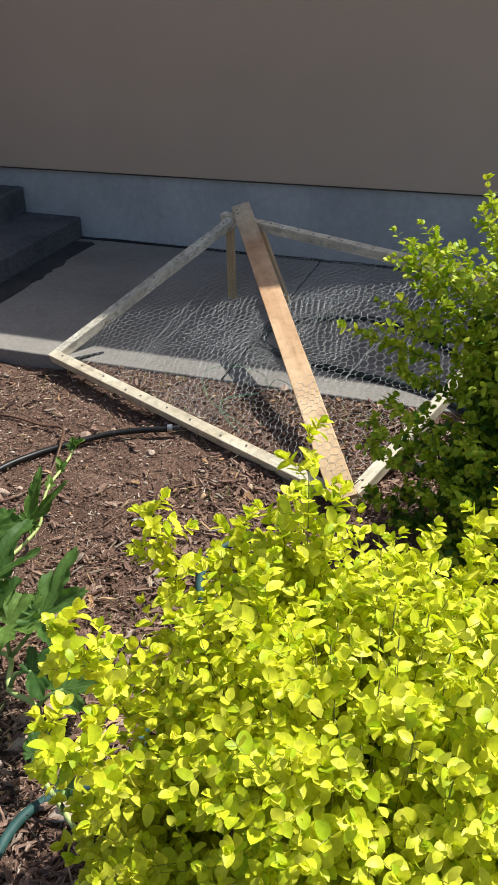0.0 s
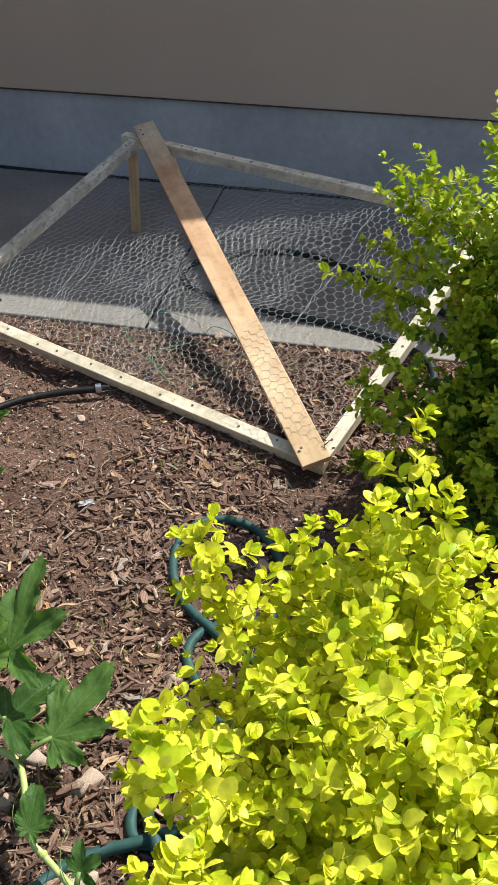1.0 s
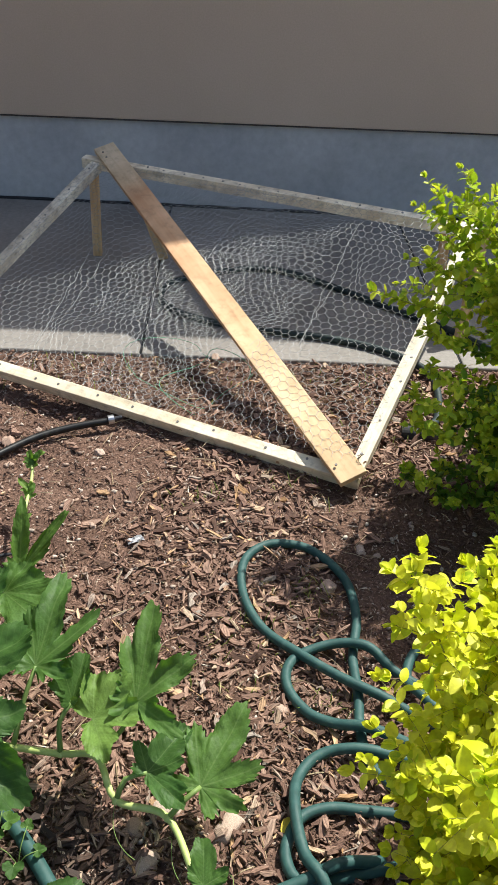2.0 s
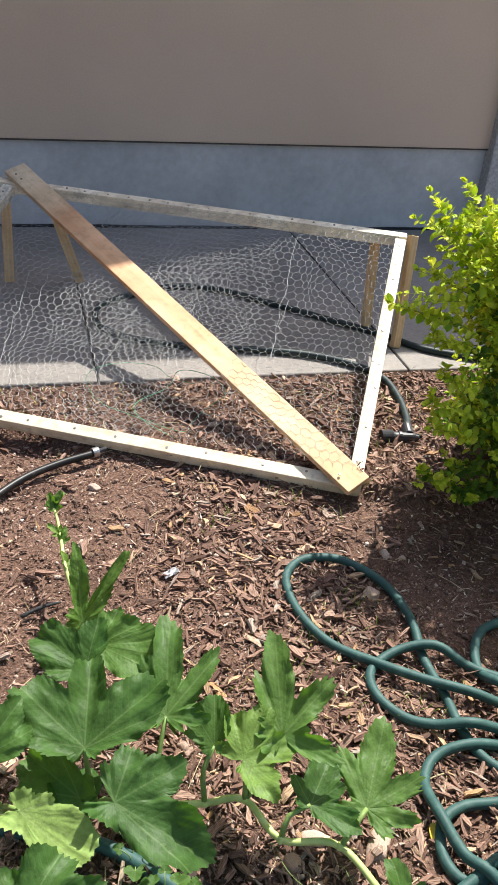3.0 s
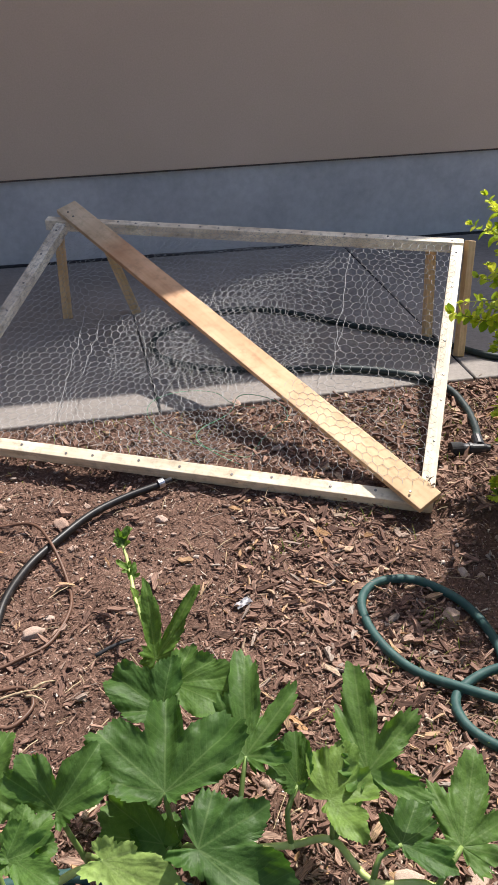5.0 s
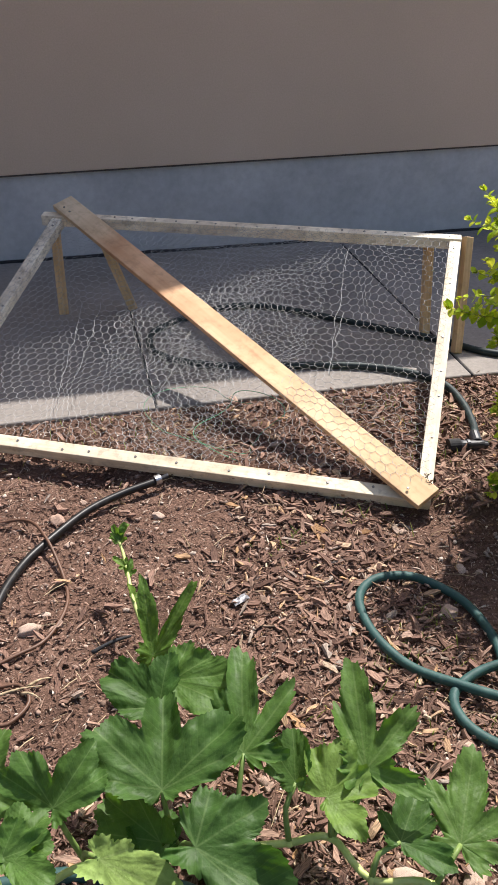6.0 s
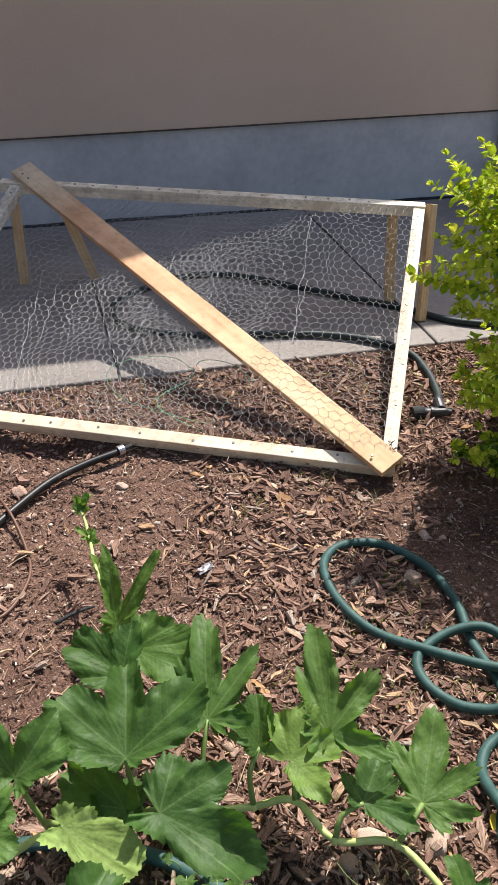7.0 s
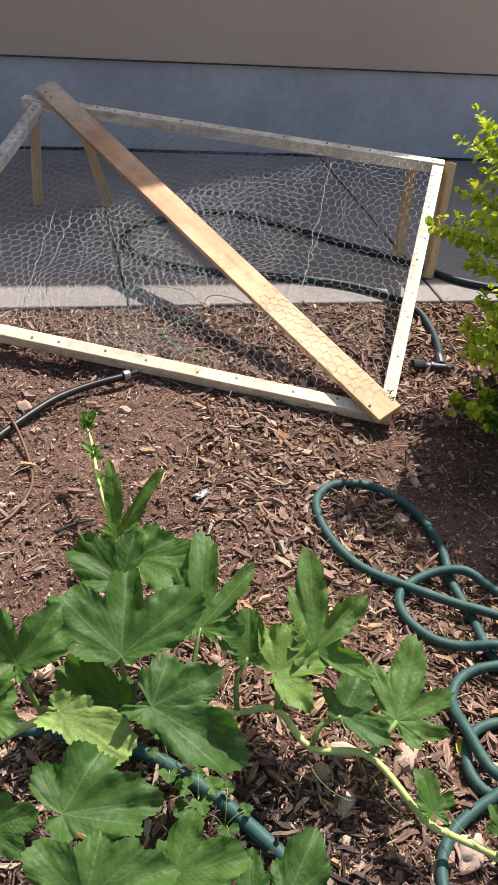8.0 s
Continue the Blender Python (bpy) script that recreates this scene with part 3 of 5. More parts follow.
    for k in range(3):
        pts = [e + Vector((0.014 * math.sin(a * 1.7 + 2 * k) + 0.008 * k, 0.02 * math.sin(a + k) - 0.005, 0.024 * math.cos(a + 0.7 * k) - 0.004)) for a in np.linspace(0, 4.6, 12)]
        tube_part("tie_wire", pts, 0.0009, RUST, pn, "rusty tie wire round the corner", 5, 0.01)
    pts = [on_panel(0.62 + 0.07 * math.cos(a) + 0.02 * math.sin(3 * a), 0.2 + 0.12 * math.sin(a), -0.05 + 0.02 * math.sin(2 * a)) for a in np.linspace(0.3, 5.6, 22)]
    more = [on_panel(0.56 + 0.13 * math.cos(a) + 0.02 * math.sin(4 * a), 0.22 + 0.1 * math.sin(a) + 0.02 * math.cos(3 * a), -0.06 + 0.015 * math.sin(3 * a)) for a in np.linspace(0.9, 6.6, 26)]
    tube_part("twine", more, 0.0009, TWINE, pn, "", 5, 0.02)
    tube_part("twine", pts, 0.0012, TWINE, pn, "loose bright green twine caught in the netting", 5, 0.02)


build_panel()


# ---------------------------------------------------------------- hoses and pipes
def gz(x, y, r):
    return (x, y, (SLAB_Z if y > SLAB_Y + 0.01 else ground_z(x, y) + 0.006) + r)


def laid(flat, r, lifts=()):
    out = [list(gz(x, y, r)) for x, y in flat]
    for i, h in lifts:
        out[i][2] += h
    return [tuple(p) for p in out]


R = 0.0104
garden = thing("garden_hose", (0.55, 1.3, 0), "dark green rubber garden hose lying in loose coils on the mulch", "hose")
tube_part("hose", laid([(0.9, 1.12), (0.76, 1.16), (0.663, 1.205), (0.581, 1.255), (0.505, 1.322), (0.43, 1.399), (0.388, 1.495), (0.386, 1.6), (0.418, 1.662), (0.472, 1.687), (0.552, 1.667), (0.622, 1.575), (0.637, 1.448), (0.617, 1.33), (0.617, 1.226), (0.61, 1.14), (0.625, 1.06), (0.7, 0.98)], R, ((2, 0.02), (3, 0.022), (4, 0.01))), R, HOSE, garden, sides=14)
tube_part("hose", laid([(0.86, 1.2), (0.77, 1.24), (0.7, 1.285), (0.644, 1.337), (0.568, 1.35), (0.49, 1.315), (0.474, 1.245), (0.511, 1.18), (0.565, 1.146), (0.624, 1.124), (0.73, 1.1), (0.85, 1.05)], R, ((2, 0.006), (3, 0.026), (4, 0.012), (8, 0.01), (9, 0.028))), R, HOSE, garden, sides=14)
tube_part("hose", laid([(0.8, 1.04), (0.7, 1.075), (0.606, 1.09), (0.532, 1.085), (0.486, 1.035), (0.474, 0.955), (0.486, 0.88), (0.51, 0.835), (0.545, 0.78), (0.64, 0.72)], R, ((2, 0.012), (5, 0.026), (6, 0.02), (7, 0.03))), R, HOSE, garden, sides=14)
tube_part("hose", laid([(0.8, 0.93), (0.7, 0.962), (0.597, 0.972), (0.534, 0.976), (0.483, 0.952), (0.457, 0.893), (0.475, 0.845), (0.54, 0.85), (0.64, 0.87), (0.75, 0.86)], R), R, HOSE, garden, sides=14)
tube_part("hose", laid([(0.62, 0.88), (0.545, 0.862), (0.483, 0.838), (0.406, 0.808), (0.358, 0.767), (0.329, 0.705), (0.33, 0.62), (0.36, 0.5)], R, ((1, 0.024), (2, 0.01))), R, HOSE, garden, sides=14)
tube_part("hose", laid([(1.0, 1.36), (0.9, 1.41), (0.828, 1.403), (0.778, 1.38), (0.737, 1.325), (0.722, 1.267), (0.74, 1.215), (0.8, 1.16)], R, ((6, 0.02),)), R, HOSE, garden, sides=14)
feed = thing("supply_hose", (-0.1, 0.95, 0), "dark teal garden hose running under the squash leaves", "hose")
tube_part("hose", laid([(-0.95, 1.0), (-0.6, 1.08), (-0.326, 1.093), (-0.214, 1.065), (-0.105, 1.02), (-0.02, 0.948), (0.041, 0.877), (0.097, 0.802), (0.135, 0.744), (0.19, 0.62), (0.22, 0.4)], 0.0128), 0.0128, HOSE, feed, sides=14)

loop = thing("nozzle_hose", (0.6, 2.9, SLAB_Z), "green hose looped over the slab, ending in a spray nozzle", "hose")
tube_part("hose", [(1.9, 2.36, 0.02), (1.6, 2.5, 0.06), (1.4, 2.6, 0.064)] + laid([(1.22, 2.7), (1.107, 2.827), (0.944, 2.968), (0.774, 3.117), (0.591, 3.262), (0.439, 3.302), (0.26, 3.235), (0.12, 3.13), (0.085, 3.02), (0.105, 2.93), (0.18, 2.85), (0.312, 2.79), (0.499, 2.747), (0.687, 2.71), (0.827, 2.655)], 0.012) + [(0.93, 2.575, 0.062), (0.985, 2.49, 0.058), (0.99, 2.37, 0.05), (0.965, 2.25, 0.048), (0.938, 2.19, 0.055)], 0.012, HOSE_DARK, loop, sides=12)


def ring_part(name, a, b, r0, r1, material, parent, sides=16, label=""):
    v, f = tube([Vector(a), Vector(a).lerp(Vector(b), 0.12), Vector(a).lerp(Vector(b), 0.88), Vector(b)], r0, sides, taper=r1)
    return mesh_part(name, mesh_of(name, v, f), material, parent, label, False)


nz = Vector((0.925, 2.145, 0.048))
ring_part("coupling", nz + Vector((0.014, 0.05, 0.008)), nz + Vector((0.004, 0.006, 0.002)), 0.0155, 0.0175, GREYPL, loop, 14, "ribbed dark coupling")
nozzle = ring_part("nozzle", nz + Vector((0.022, 0.0, -0.002)), nz + Vector((-0.052, 0.006, 0.0)), 0.013, 0.0185, GREYPL, loop, 18, "dark grey plastic spray nozzle")
ring_part("nozzle_rim", nz + Vector((-0.05, 0.006, 0.0)), nz + Vector((-0.084, 0.009, 0.0)), 0.0215, 0.0225, DARK, nozzle, 20, "black rubber rim")
ring_part("nozzle_ring", nz + Vector((-0.022, 0.004, 0.0)), nz + Vector((-0.03, 0.0045, 0.0)), 0.0185, 0.0185, GREYPL, nozzle, 18)
ring_part("valve", nz + Vector((0.022, 0.0, -0.002)), nz + Vector((0.034, -0.001, -0.004)), 0.0095, 0.0085, GREYPL, nozzle, 12)
ring_part("lever", nz + Vector((0.03, 0.016, -0.006)), nz + Vector((0.085, 0.02, -0.014)), 0.0075, 0.005, DARK, nozzle, 10, "black thumb lever")

pipe = thing("irrigation_pipe", (-0.2, 2.05, 0), "black polyethylene pipe curving over the bare soil", "pipe")
tube_part("pipe", laid([(0.004, 2.19), (-0.099, 2.152), (-0.193, 2.098), (-0.284, 2.01), (-0.355, 1.918), (-0.407, 1.793), (-0.428, 1.667), (-0.43, 1.55), (-0.424, 1.443), (-0.43, 1.25), (-0.5, 1.0)], 0.012, ((0, 0.012), (1, 0.01), (2, 0.006))), 0.0105, PIPE, pipe, sides=12)
ring_part("clamp", (-0.004, 2.187, 0.03), (0.012, 2.193, 0.031), 0.0135, 0.0135, CLAMP, pipe, 14, "shiny steel clamp")
ring_part("end_plug", (0.008, 2.191, 0.03), (0.035, 2.2, 0.034), 0.008, 0.006, GREYPL, pipe, 10)
drip = thing("drip_line", (-0.35, 1.85, 0), "thin brown drip tubing looped over the soil", "drip tubing")
tube_part("tubing", laid([(-0.9, 2.1), (-0.6, 2.125), (-0.457, 2.109), (-0.349, 2.079), (-0.3, 1.987), (-0.264, 1.854), (-0.262, 1.751), (-0.309, 1.65), (-0.37, 1.612), (-0.44, 1.586), (-0.6, 1.56)], 0.0045, ((3, 0.02), (4, 0.024))), 0.0042, BROWN, drip, sides=8)
tube_part("tubing", laid([(-0.6, 1.5), (-0.48, 1.525), (-0.415, 1.526), (-0.364, 1.521), (-0.345, 1.471), (-0.386, 1.426), (-0.435, 1.43), (-0.55, 1.4)], 0.0045), 0.0042, BROWN, drip, sides=8)


# ---------------------------------------------------------------- squash plant
def leaf_mesh(size, lobes, fold, ruffle, seed, fineness=300):
    """A lobed, toothed squash leaf; the stalk joins at the origin, the tip points along +y. lobes: the angle, reach and half width of each."""
    rng = random.Random(seed)
    lobes = [(math.radians(max(-56, min(236, a))), r, w * r) for a, r, w in lobes]
    low, high = math.radians(-70), math.radians(250)
    angles = [low + (high - low) * k / fineness for k in range(fineness + 1)]
    toothed = 0.035 if max(w for _, _, w in lobes) > 0.22 else 0.075
    core = 0.2 + 0.35 * max(0.0, lobes[0][2] - 0.2)

    def outline(a):
        best = core
        near = min(lobes, key=lambda m: abs(a - m[0]))[0]
        for m, r, w in lobes:
            # the farthest point of a blunt, waisted lobe along its midrib
            co, si = math.cos(a - m), abs(math.sin(a - m))
            if co < 0.2:
                continue
            d = r * 1.04
            while d > best:
                u, v = d * co / r, d * si
                wide = w * min(1.0, 0.62 + 0.62 * u) * (1 - (0.85 if w < 0.16 * r else 0.3) * max(0.0, u - 0.42))
                if abs((u - 0.5) / 0.52) ** 2.5 + (v / wide) ** 2.2 < 1:
                    best = d
                d -= 0.012 * r
        edge = min(a - low, high - a)
        return best * min(1.0, 0.45 + edge * 1.3), near

    rings = (0.07, 0.15, 0.24, 0.33, 0.42, 0.51, 0.6, 0.69, 0.78, 0.86, 0.93, 1.0)
    bm = bmesh.new()
    lobe = bm.verts.layers.float_vector.new("lobe")
    centre = bm.verts.new((0, 0, 0))
    shift = rng.random() * 9
    shape = [outline(a) for a in angles]
    run, steps = 0.0, []
    for (r0, m0), (r1, m1) in zip(shape, shape[1:] + shape[-1:]):
        steps.append(run)
        run += math.hypot(r1 - r0, r0 * (high - low) / fineness)
    rows = []
    for q in rings:
        row = []
        for a, (full, m), along in zip(angles, shape, steps):
            r = full * q
            if q > 0.9:
                tooth = (along * (13 if toothed < 0.05 else 9) + shift + 0.9 * noise.noise(Vector((along * 3, seed, 7)))) % 1.0
                r += (q - 0.9) * 10 * (toothed * (1 - abs(2 * tooth - 1)) ** 1.2 + 0.02 * noise.noise(Vector((along * 30, seed, 2))) + 0.12 * noise.noise(Vector((along * 4, seed, 0))))
            x, y = r * math.cos(a), r * math.sin(a)
            across = r * math.sin(a - m)
            z = fold * (math.sqrt(x * x + 0.006) - 0.077) + 0.3 * (math.sqrt(across * across + 0.0016) - 0.04) * q * (0.6 + 0.4 * ruffle) - 0.16 * ruffle * max(0.0, r - 0.55) ** 2
            z += ruffle * (0.1 * q * noise.noise(Vector((x * 2.2, y * 2.2, seed * 1.7))) + 0.055 * q * q * noise.noise(Vector((x * 5.5, y * 5.5, seed * 2.3))))
            z += 0.03 * q * noise.noise(Vector((x * 9, y * 9, seed))) + 0.014 * q * noise.noise(Vector((x * 18, y * 18, seed))) + ruffle * 0.045 * q ** 4 * math.sin(along * 7 + 4 * noise.noise(Vector((a * 2, seed, 4))))
            vert = bm.verts.new((x * size, y * size, z * size))
            vert[lobe] = (r * math.cos(a - m), across, q)
            row.append(vert)
        rows.append(row)
    for i in range(fineness):
        bm.faces.new((centre, rows[0][i], rows[0][i + 1]))
        for a, b in zip(rows, rows[1:]):
            bm.faces.new((a[i], b[i], b[i + 1], a[i + 1]))
    return bm


VINE_LINE = [(-0.379, 1.045, 0.03), (-0.325, 1.056, 0.04), (-0.251, 1.062, 0.07), (-0.107, 1.055, 0.07), (-0.019, 1.037, 0.075), (0.066, 1.022, 0.08), (0.131, 1.01, 0.09), (0.173, 0.935, 0.08), (0.261, 0.899, 0.09), (0.317, 0.792, 0.07), (0.348, 0.769, 0.06), (0.418, 0.724, 0.05), (0.481, 0.686, 0.03)]
SHOOT_LINE = [(-0.113, 1.185, 0.08), (-0.104, 1.375, 0.05), (-0.09, 1.496, 0.065), (-0.104, 1.542, 0.09), (-0.118, 1.608, 0.12), (-0.121, 1.682, 0.13), (-0.125, 1.753, 0.14), (-0.134, 1.8, 0.15)]
SHOOT_POINTS = smooth_path(SHOOT_LINE[3:], 0.01)
LEAF_NO = iter(range(3, 99))


def squash_leaf(sq, base, tip, normal, lobes, fold, ruffle, material=None, label=""):
    """One blade from where the stalk meets it to its tip, with its stalk from the nearest stem."""
    k = next(LEAF_NO)
    rng = random.Random(k * 7 + 1)
    base, tip = Vector(base), Vector(tip)
    ahead = tip - base
    size = ahead.length
    turn = frame_of(base, tip, normal).to_3x3()
    side, ahead, up = -turn.col[1], turn.col[0], turn.col[2]
    ob = part("leaf", leaf_mesh(size, lobes, fold, ruffle, k), material or SQUASH, sq, label, True)
    ob.matrix_basis = Matrix.Translation(base) @ Matrix((side, ahead, up)).transposed().to_4x4()
    foot = min((Vector(p) for p in VINE_LINE + SHOOT_LINE[1:5]), key=lambda p: (p - base).length)
    if base.y < 0.83 and base.x < 0.25:
        foot = Vector((base.x - 0.02, base.y - 0.04, 0.0))
    bow = Vector((rng.uniform(-0.012, 0.012), rng.uniform(-0.012, 0.012), 0.012))
    if (foot - base).length > 0.05:
        tube_part("petiole", [foot, foot.lerp(base, 0.5) + bow, base - up * 0.002], 0.0052, STALK, sq, "", 7, 0.02, 0.004)


def build_squash():
    sq = thing("squash_plant", (-0.1, 1.05, 0), "sprawling squash plant with large lobed green leaves on a pale vine", "squash plant")
    g = lambda x, y: ground_z(x, y)
    tube_part("vine", VINE_LINE, 0.0066, VINE, sq, "thick pale green vine stem", 10, 0.015, 0.0055)
    tube_part("vine", SHOOT_LINE, 0.006, VINE, sq, "upright young shoot", 8, 0.015, 0.0035)
    for at in VINE_LINE[1:-1]:
        bm = bmesh.new()
        bmesh.ops.create_icosphere(bm, subdivisions=2, radius=0.0078)
        for v in bm.verts:
            v.co *= 1 + 0.15 * noise.noise(v.co * 150 + Vector(at) * 9)
        part("node", bm, VINE, sq, "", True).location = at
    squash_leaf(sq, (0.196, 1.048, 0.190), (0.216, 1.193, 0.270), (-0.295, -0.430, 0.853), [(90, 1.0, 0.17), (42, 0.71, 0.19), (110, 0.66, 0.15), (-28, 0.59, 0.2)], 0.12, 1.0)
    squash_leaf(sq, (0.311, 0.930, 0.130), (0.380, 1.049, 0.179), (-0.224, -0.257, 0.940), [(90, 1.0, 0.22), (43, 0.7, 0.19), (126, 0.69, 0.19), (1, 0.52, 0.21), (-38, 0.41, 0.22), (194, 0.39, 0.24)], 0.1, 1.0)
    squash_leaf(sq, (0.323, 0.783, 0.100), (0.319, 0.841, 0.128), (0.031, -0.433, 0.901), [(90, 1.0, 0.34), (25, 0.6, 0.34), (133, 0.53, 0.32), (-84, 0.42, 0.32)], 0.15, 1.0)
    squash_leaf(sq, (0.223, 0.954, 0.130), (0.283, 1.028, 0.155), (-0.087, -0.254, 0.963), [(90, 1.0, 0.32), (147, 0.47, 0.32), (55, 0.62, 0.32), (-4, 0.89, 0.27), (-77, 0.27, 0.27)], 0.2, 1.0)
    squash_leaf(sq, (0.126, 1.026, 0.170), (0.217, 1.031, 0.185), (-0.144, -0.248, 0.958), [(90, 1.0, 0.3), (140, 0.95, 0.42), (20, 0.89, 0.36), (259, 0.61, 0.3), (178, 0.8, 0.3)], 0.3, 1.2, YOUNG, "bright young squash leaf, half folded")
    squash_leaf(sq, (0.085, 1.062, 0.170), (0.097, 1.132, 0.210), (-0.531, -0.350, 0.771), [(90, 1.0, 0.4), (121, 0.86, 0.4), (62, 0.7, 0.33)], 0.3, 1.0)
    squash_leaf(sq, (0.013, 1.120, 0.190), (0.043, 1.277, 0.267), (-0.230, -0.393, 0.890), [(90, 1.0, 0.16), (50, 0.75, 0.17), (-6, 0.35, 0.24), (114, 0.57, 0.19)], 0.12, 1.0)
    squash_leaf(sq, (-0.124, 1.088, 0.180), (-0.101, 1.225, 0.243), (-0.114, -0.399, 0.910), [(90, 1.0, 0.22), (38, 1.02, 0.33), (140, 0.92, 0.37), (20, 0.46, 0.28), (171, 0.58, 0.28), (242, 0.26, 0.28)], 0.35, 1.2)
    squash_leaf(sq, (-0.109, 1.235, 0.200), (-0.185, 1.321, 0.216), (-0.180, -0.332, 0.926), [(90, 1.0, 0.38), (26, 0.73, 0.38), (128, 0.56, 0.36)], 0.3, 1.0)
    squash_leaf(sq, (-0.078, 1.289, 0.200), (0.033, 1.262, 0.220), (-0.249, -0.354, 0.902), [(90, 1.0, 0.33), (154, 0.56, 0.4), (60, 1.1, 0.33), (116, 0.69, 0.38)], 0.2, 1.2)
    squash_leaf(sq, (-0.091, 0.966, 0.200), (0.035, 0.876, 0.158), (0.023, -0.396, 0.918), [(90, 1.0, 0.31), (148, 0.74, 0.27), (193, 0.55, 0.31), (230, 0.32, 0.31), (79, 0.49, 0.26)], 0.15, 1.3)
    squash_leaf(sq, (-0.136, 1.048, 0.110), (-0.216, 1.134, 0.130), (-0.363, -0.518, 0.775), [(90, 1.0, 0.36), (64, 0.6, 0.36), (116, 0.82, 0.32)], 0.2, 1.0)
    squash_leaf(sq, (-0.147, 1.032, 0.090), (-0.112, 1.101, 0.105), (0.033, -0.228, 0.973), [(90, 1.0, 0.36), (140, 0.86, 0.36), (55, 0.53, 0.32)], 0.2, 1.0)
    squash_leaf(sq, (-0.228, 0.998, 0.170), (-0.125, 0.911, 0.182), (-0.355, -0.298, 0.886), [(90, 1.0, 0.29), (126, 0.43, 0.3), (77, 0.92, 0.24)], 0.12, 0.3, PALE_LEAF, "pale upturned leaf underside")
    squash_leaf(sq, (-0.232, 0.812, 0.200), (-0.105, 0.808, 0.210), (-0.083, -0.195, 0.977), [(90, 1.0, 0.35), (143, 0.76, 0.4), (200, 0.56, 0.42), (243, 0.32, 0.35), (72, 0.85, 0.28)], 0.15, 1.2)
    squash_leaf(sq, (-0.210, 0.689, 0.200), (-0.100, 0.704, 0.224), (-0.152, -0.358, 0.921), [(90, 1.0, 0.35), (-177, 0.84, 0.37), (111, 0.83, 0.35), (149, 0.69, 0.35), (207, 0.84, 0.35)], 0.2, 1.2)
    squash_leaf(sq, (-0.091, 0.748, 0.100), (-0.046, 0.818, 0.142), (-0.199, -0.407, 0.892), [(90, 1.0, 0.29), (39, 1.21, 0.32), (125, 0.52, 0.27)], 0.15, 1.0)
    squash_leaf(sq, (0.017, 0.713, 0.070), (0.033, 0.775, 0.091), (-0.121, -0.290, 0.949), [(90, 1.0, 0.34), (60, 0.71, 0.32)], 0.15, 1.0)
    squash_leaf(sq, (0.069, 0.704, 0.070), (0.133, 0.784, 0.105), (-0.165, -0.281, 0.945), [(90, 1.0, 0.29), (63, 0.72, 0.29), (127, 0.55, 0.24)], 0.15, 1.0)
    squash_leaf(sq, (-0.325, 0.793, 0.220), (-0.263, 0.794, 0.241), (-0.259, -0.553, 0.792), [(90, 1.0, 0.36), (129, 0.74, 0.36), (44, 0.86, 0.32)], 0.15, 1.0)
    squash_leaf(sq, (-0.350, 1.006, 0.200), (-0.294, 1.053, 0.221), (-0.197, -0.194, 0.961), [(90, 1.0, 0.36), (4, 1.07, 0.36), (122, 0.96, 0.32)], 0.15, 1.0)
    squash_leaf(sq, (-0.289, 1.076, 0.200), (-0.221, 1.131, 0.256), (-0.081, -0.660, 0.747), [(90, 1.0, 0.29), (154, 0.92, 0.29), (63, 0.88, 0.28), (177, 0.86, 0.28)], 0.45, 1.2)
    squash_leaf(sq, (-0.403, 1.137, 0.200), (-0.318, 1.113, 0.214), (-0.253, -0.378, 0.890), [(90, 1.0, 0.34), (155, 1.03, 0.32), (64, 0.92, 0.32)], 0.15, 1.0)
    squash_leaf(sq, (-0.363, 1.008, 0.200), (-0.290, 1.014, 0.214), (-0.123, -0.501, 0.857), [(90, 1.0, 0.36), (141, 0.76, 0.36), (47, 0.76, 0.32)], 0.15, 1.0)
    squash_leaf(sq, (-0.096, 1.459, 0.100), (-0.099, 1.556, 0.217), (0.097, -0.765, 0.637), [(90, 1.0, 0.14), (53, 1.11, 0.08), (44, 0.52, 0.16), (13, 0.16, 0.16)], 0.45, 1.0, YOUNG, "young upright folded leaf")
    squash_leaf(sq, (0.420, 0.732, 0.100), (0.411, 0.770, 0.121), (-0.270, -0.514, 0.814), [(90, 1.0, 0.29), (26, 0.93, 0.29), (136, 0.66, 0.28), (-36, 0.77, 0.28)], 0.15, 1.0)
    rng = random.Random(8)
    for k, s in enumerate((1.0, 0.96, 0.9, 0.62, 0.56, 0.3)):
        p = SHOOT_POINTS[min(len(SHOOT_POINTS) - 1, int(s * len(SHOOT_POINTS)))]
        shape = [(90, 1.0, 0.24), (38, 0.55, 0.24), (142, 0.55, 0.24)]
        ob = part("leaf", leaf_mesh(rng.uniform(0.034, 0.05), shape, 0.7, 1.4, 60 + k, 120), YOUNG, sq, "small pale young leaf", True)
        ob.matrix_basis = Matrix.Translation(p) @ Matrix.Rotation((1 if k % 2 else -1) * rng.uniform(0.2, 1.2), 4, "Z") @ Matrix.Rotation(rng.uniform(0.5, 1.1), 4, "X") @ Matrix.Rotation(rng.uniform(-0.7, 0.7), 4, "Y")
    for k in range(3):
        p = Vector((0.15 + 0.1 * k, 0.95 - 0.06 * k, 0.05))
        pts = [p + Vector((0.012 * math.cos(a) + 0.012 * a, 0.012 * math.sin(a) - 0.02 * a, 0.004 * a)) for a in np.linspace(0, 5, 16)]
        tube_part("tendril", pts, 0.0006, STALK, sq, "", 5, 0.01)


build_squash()


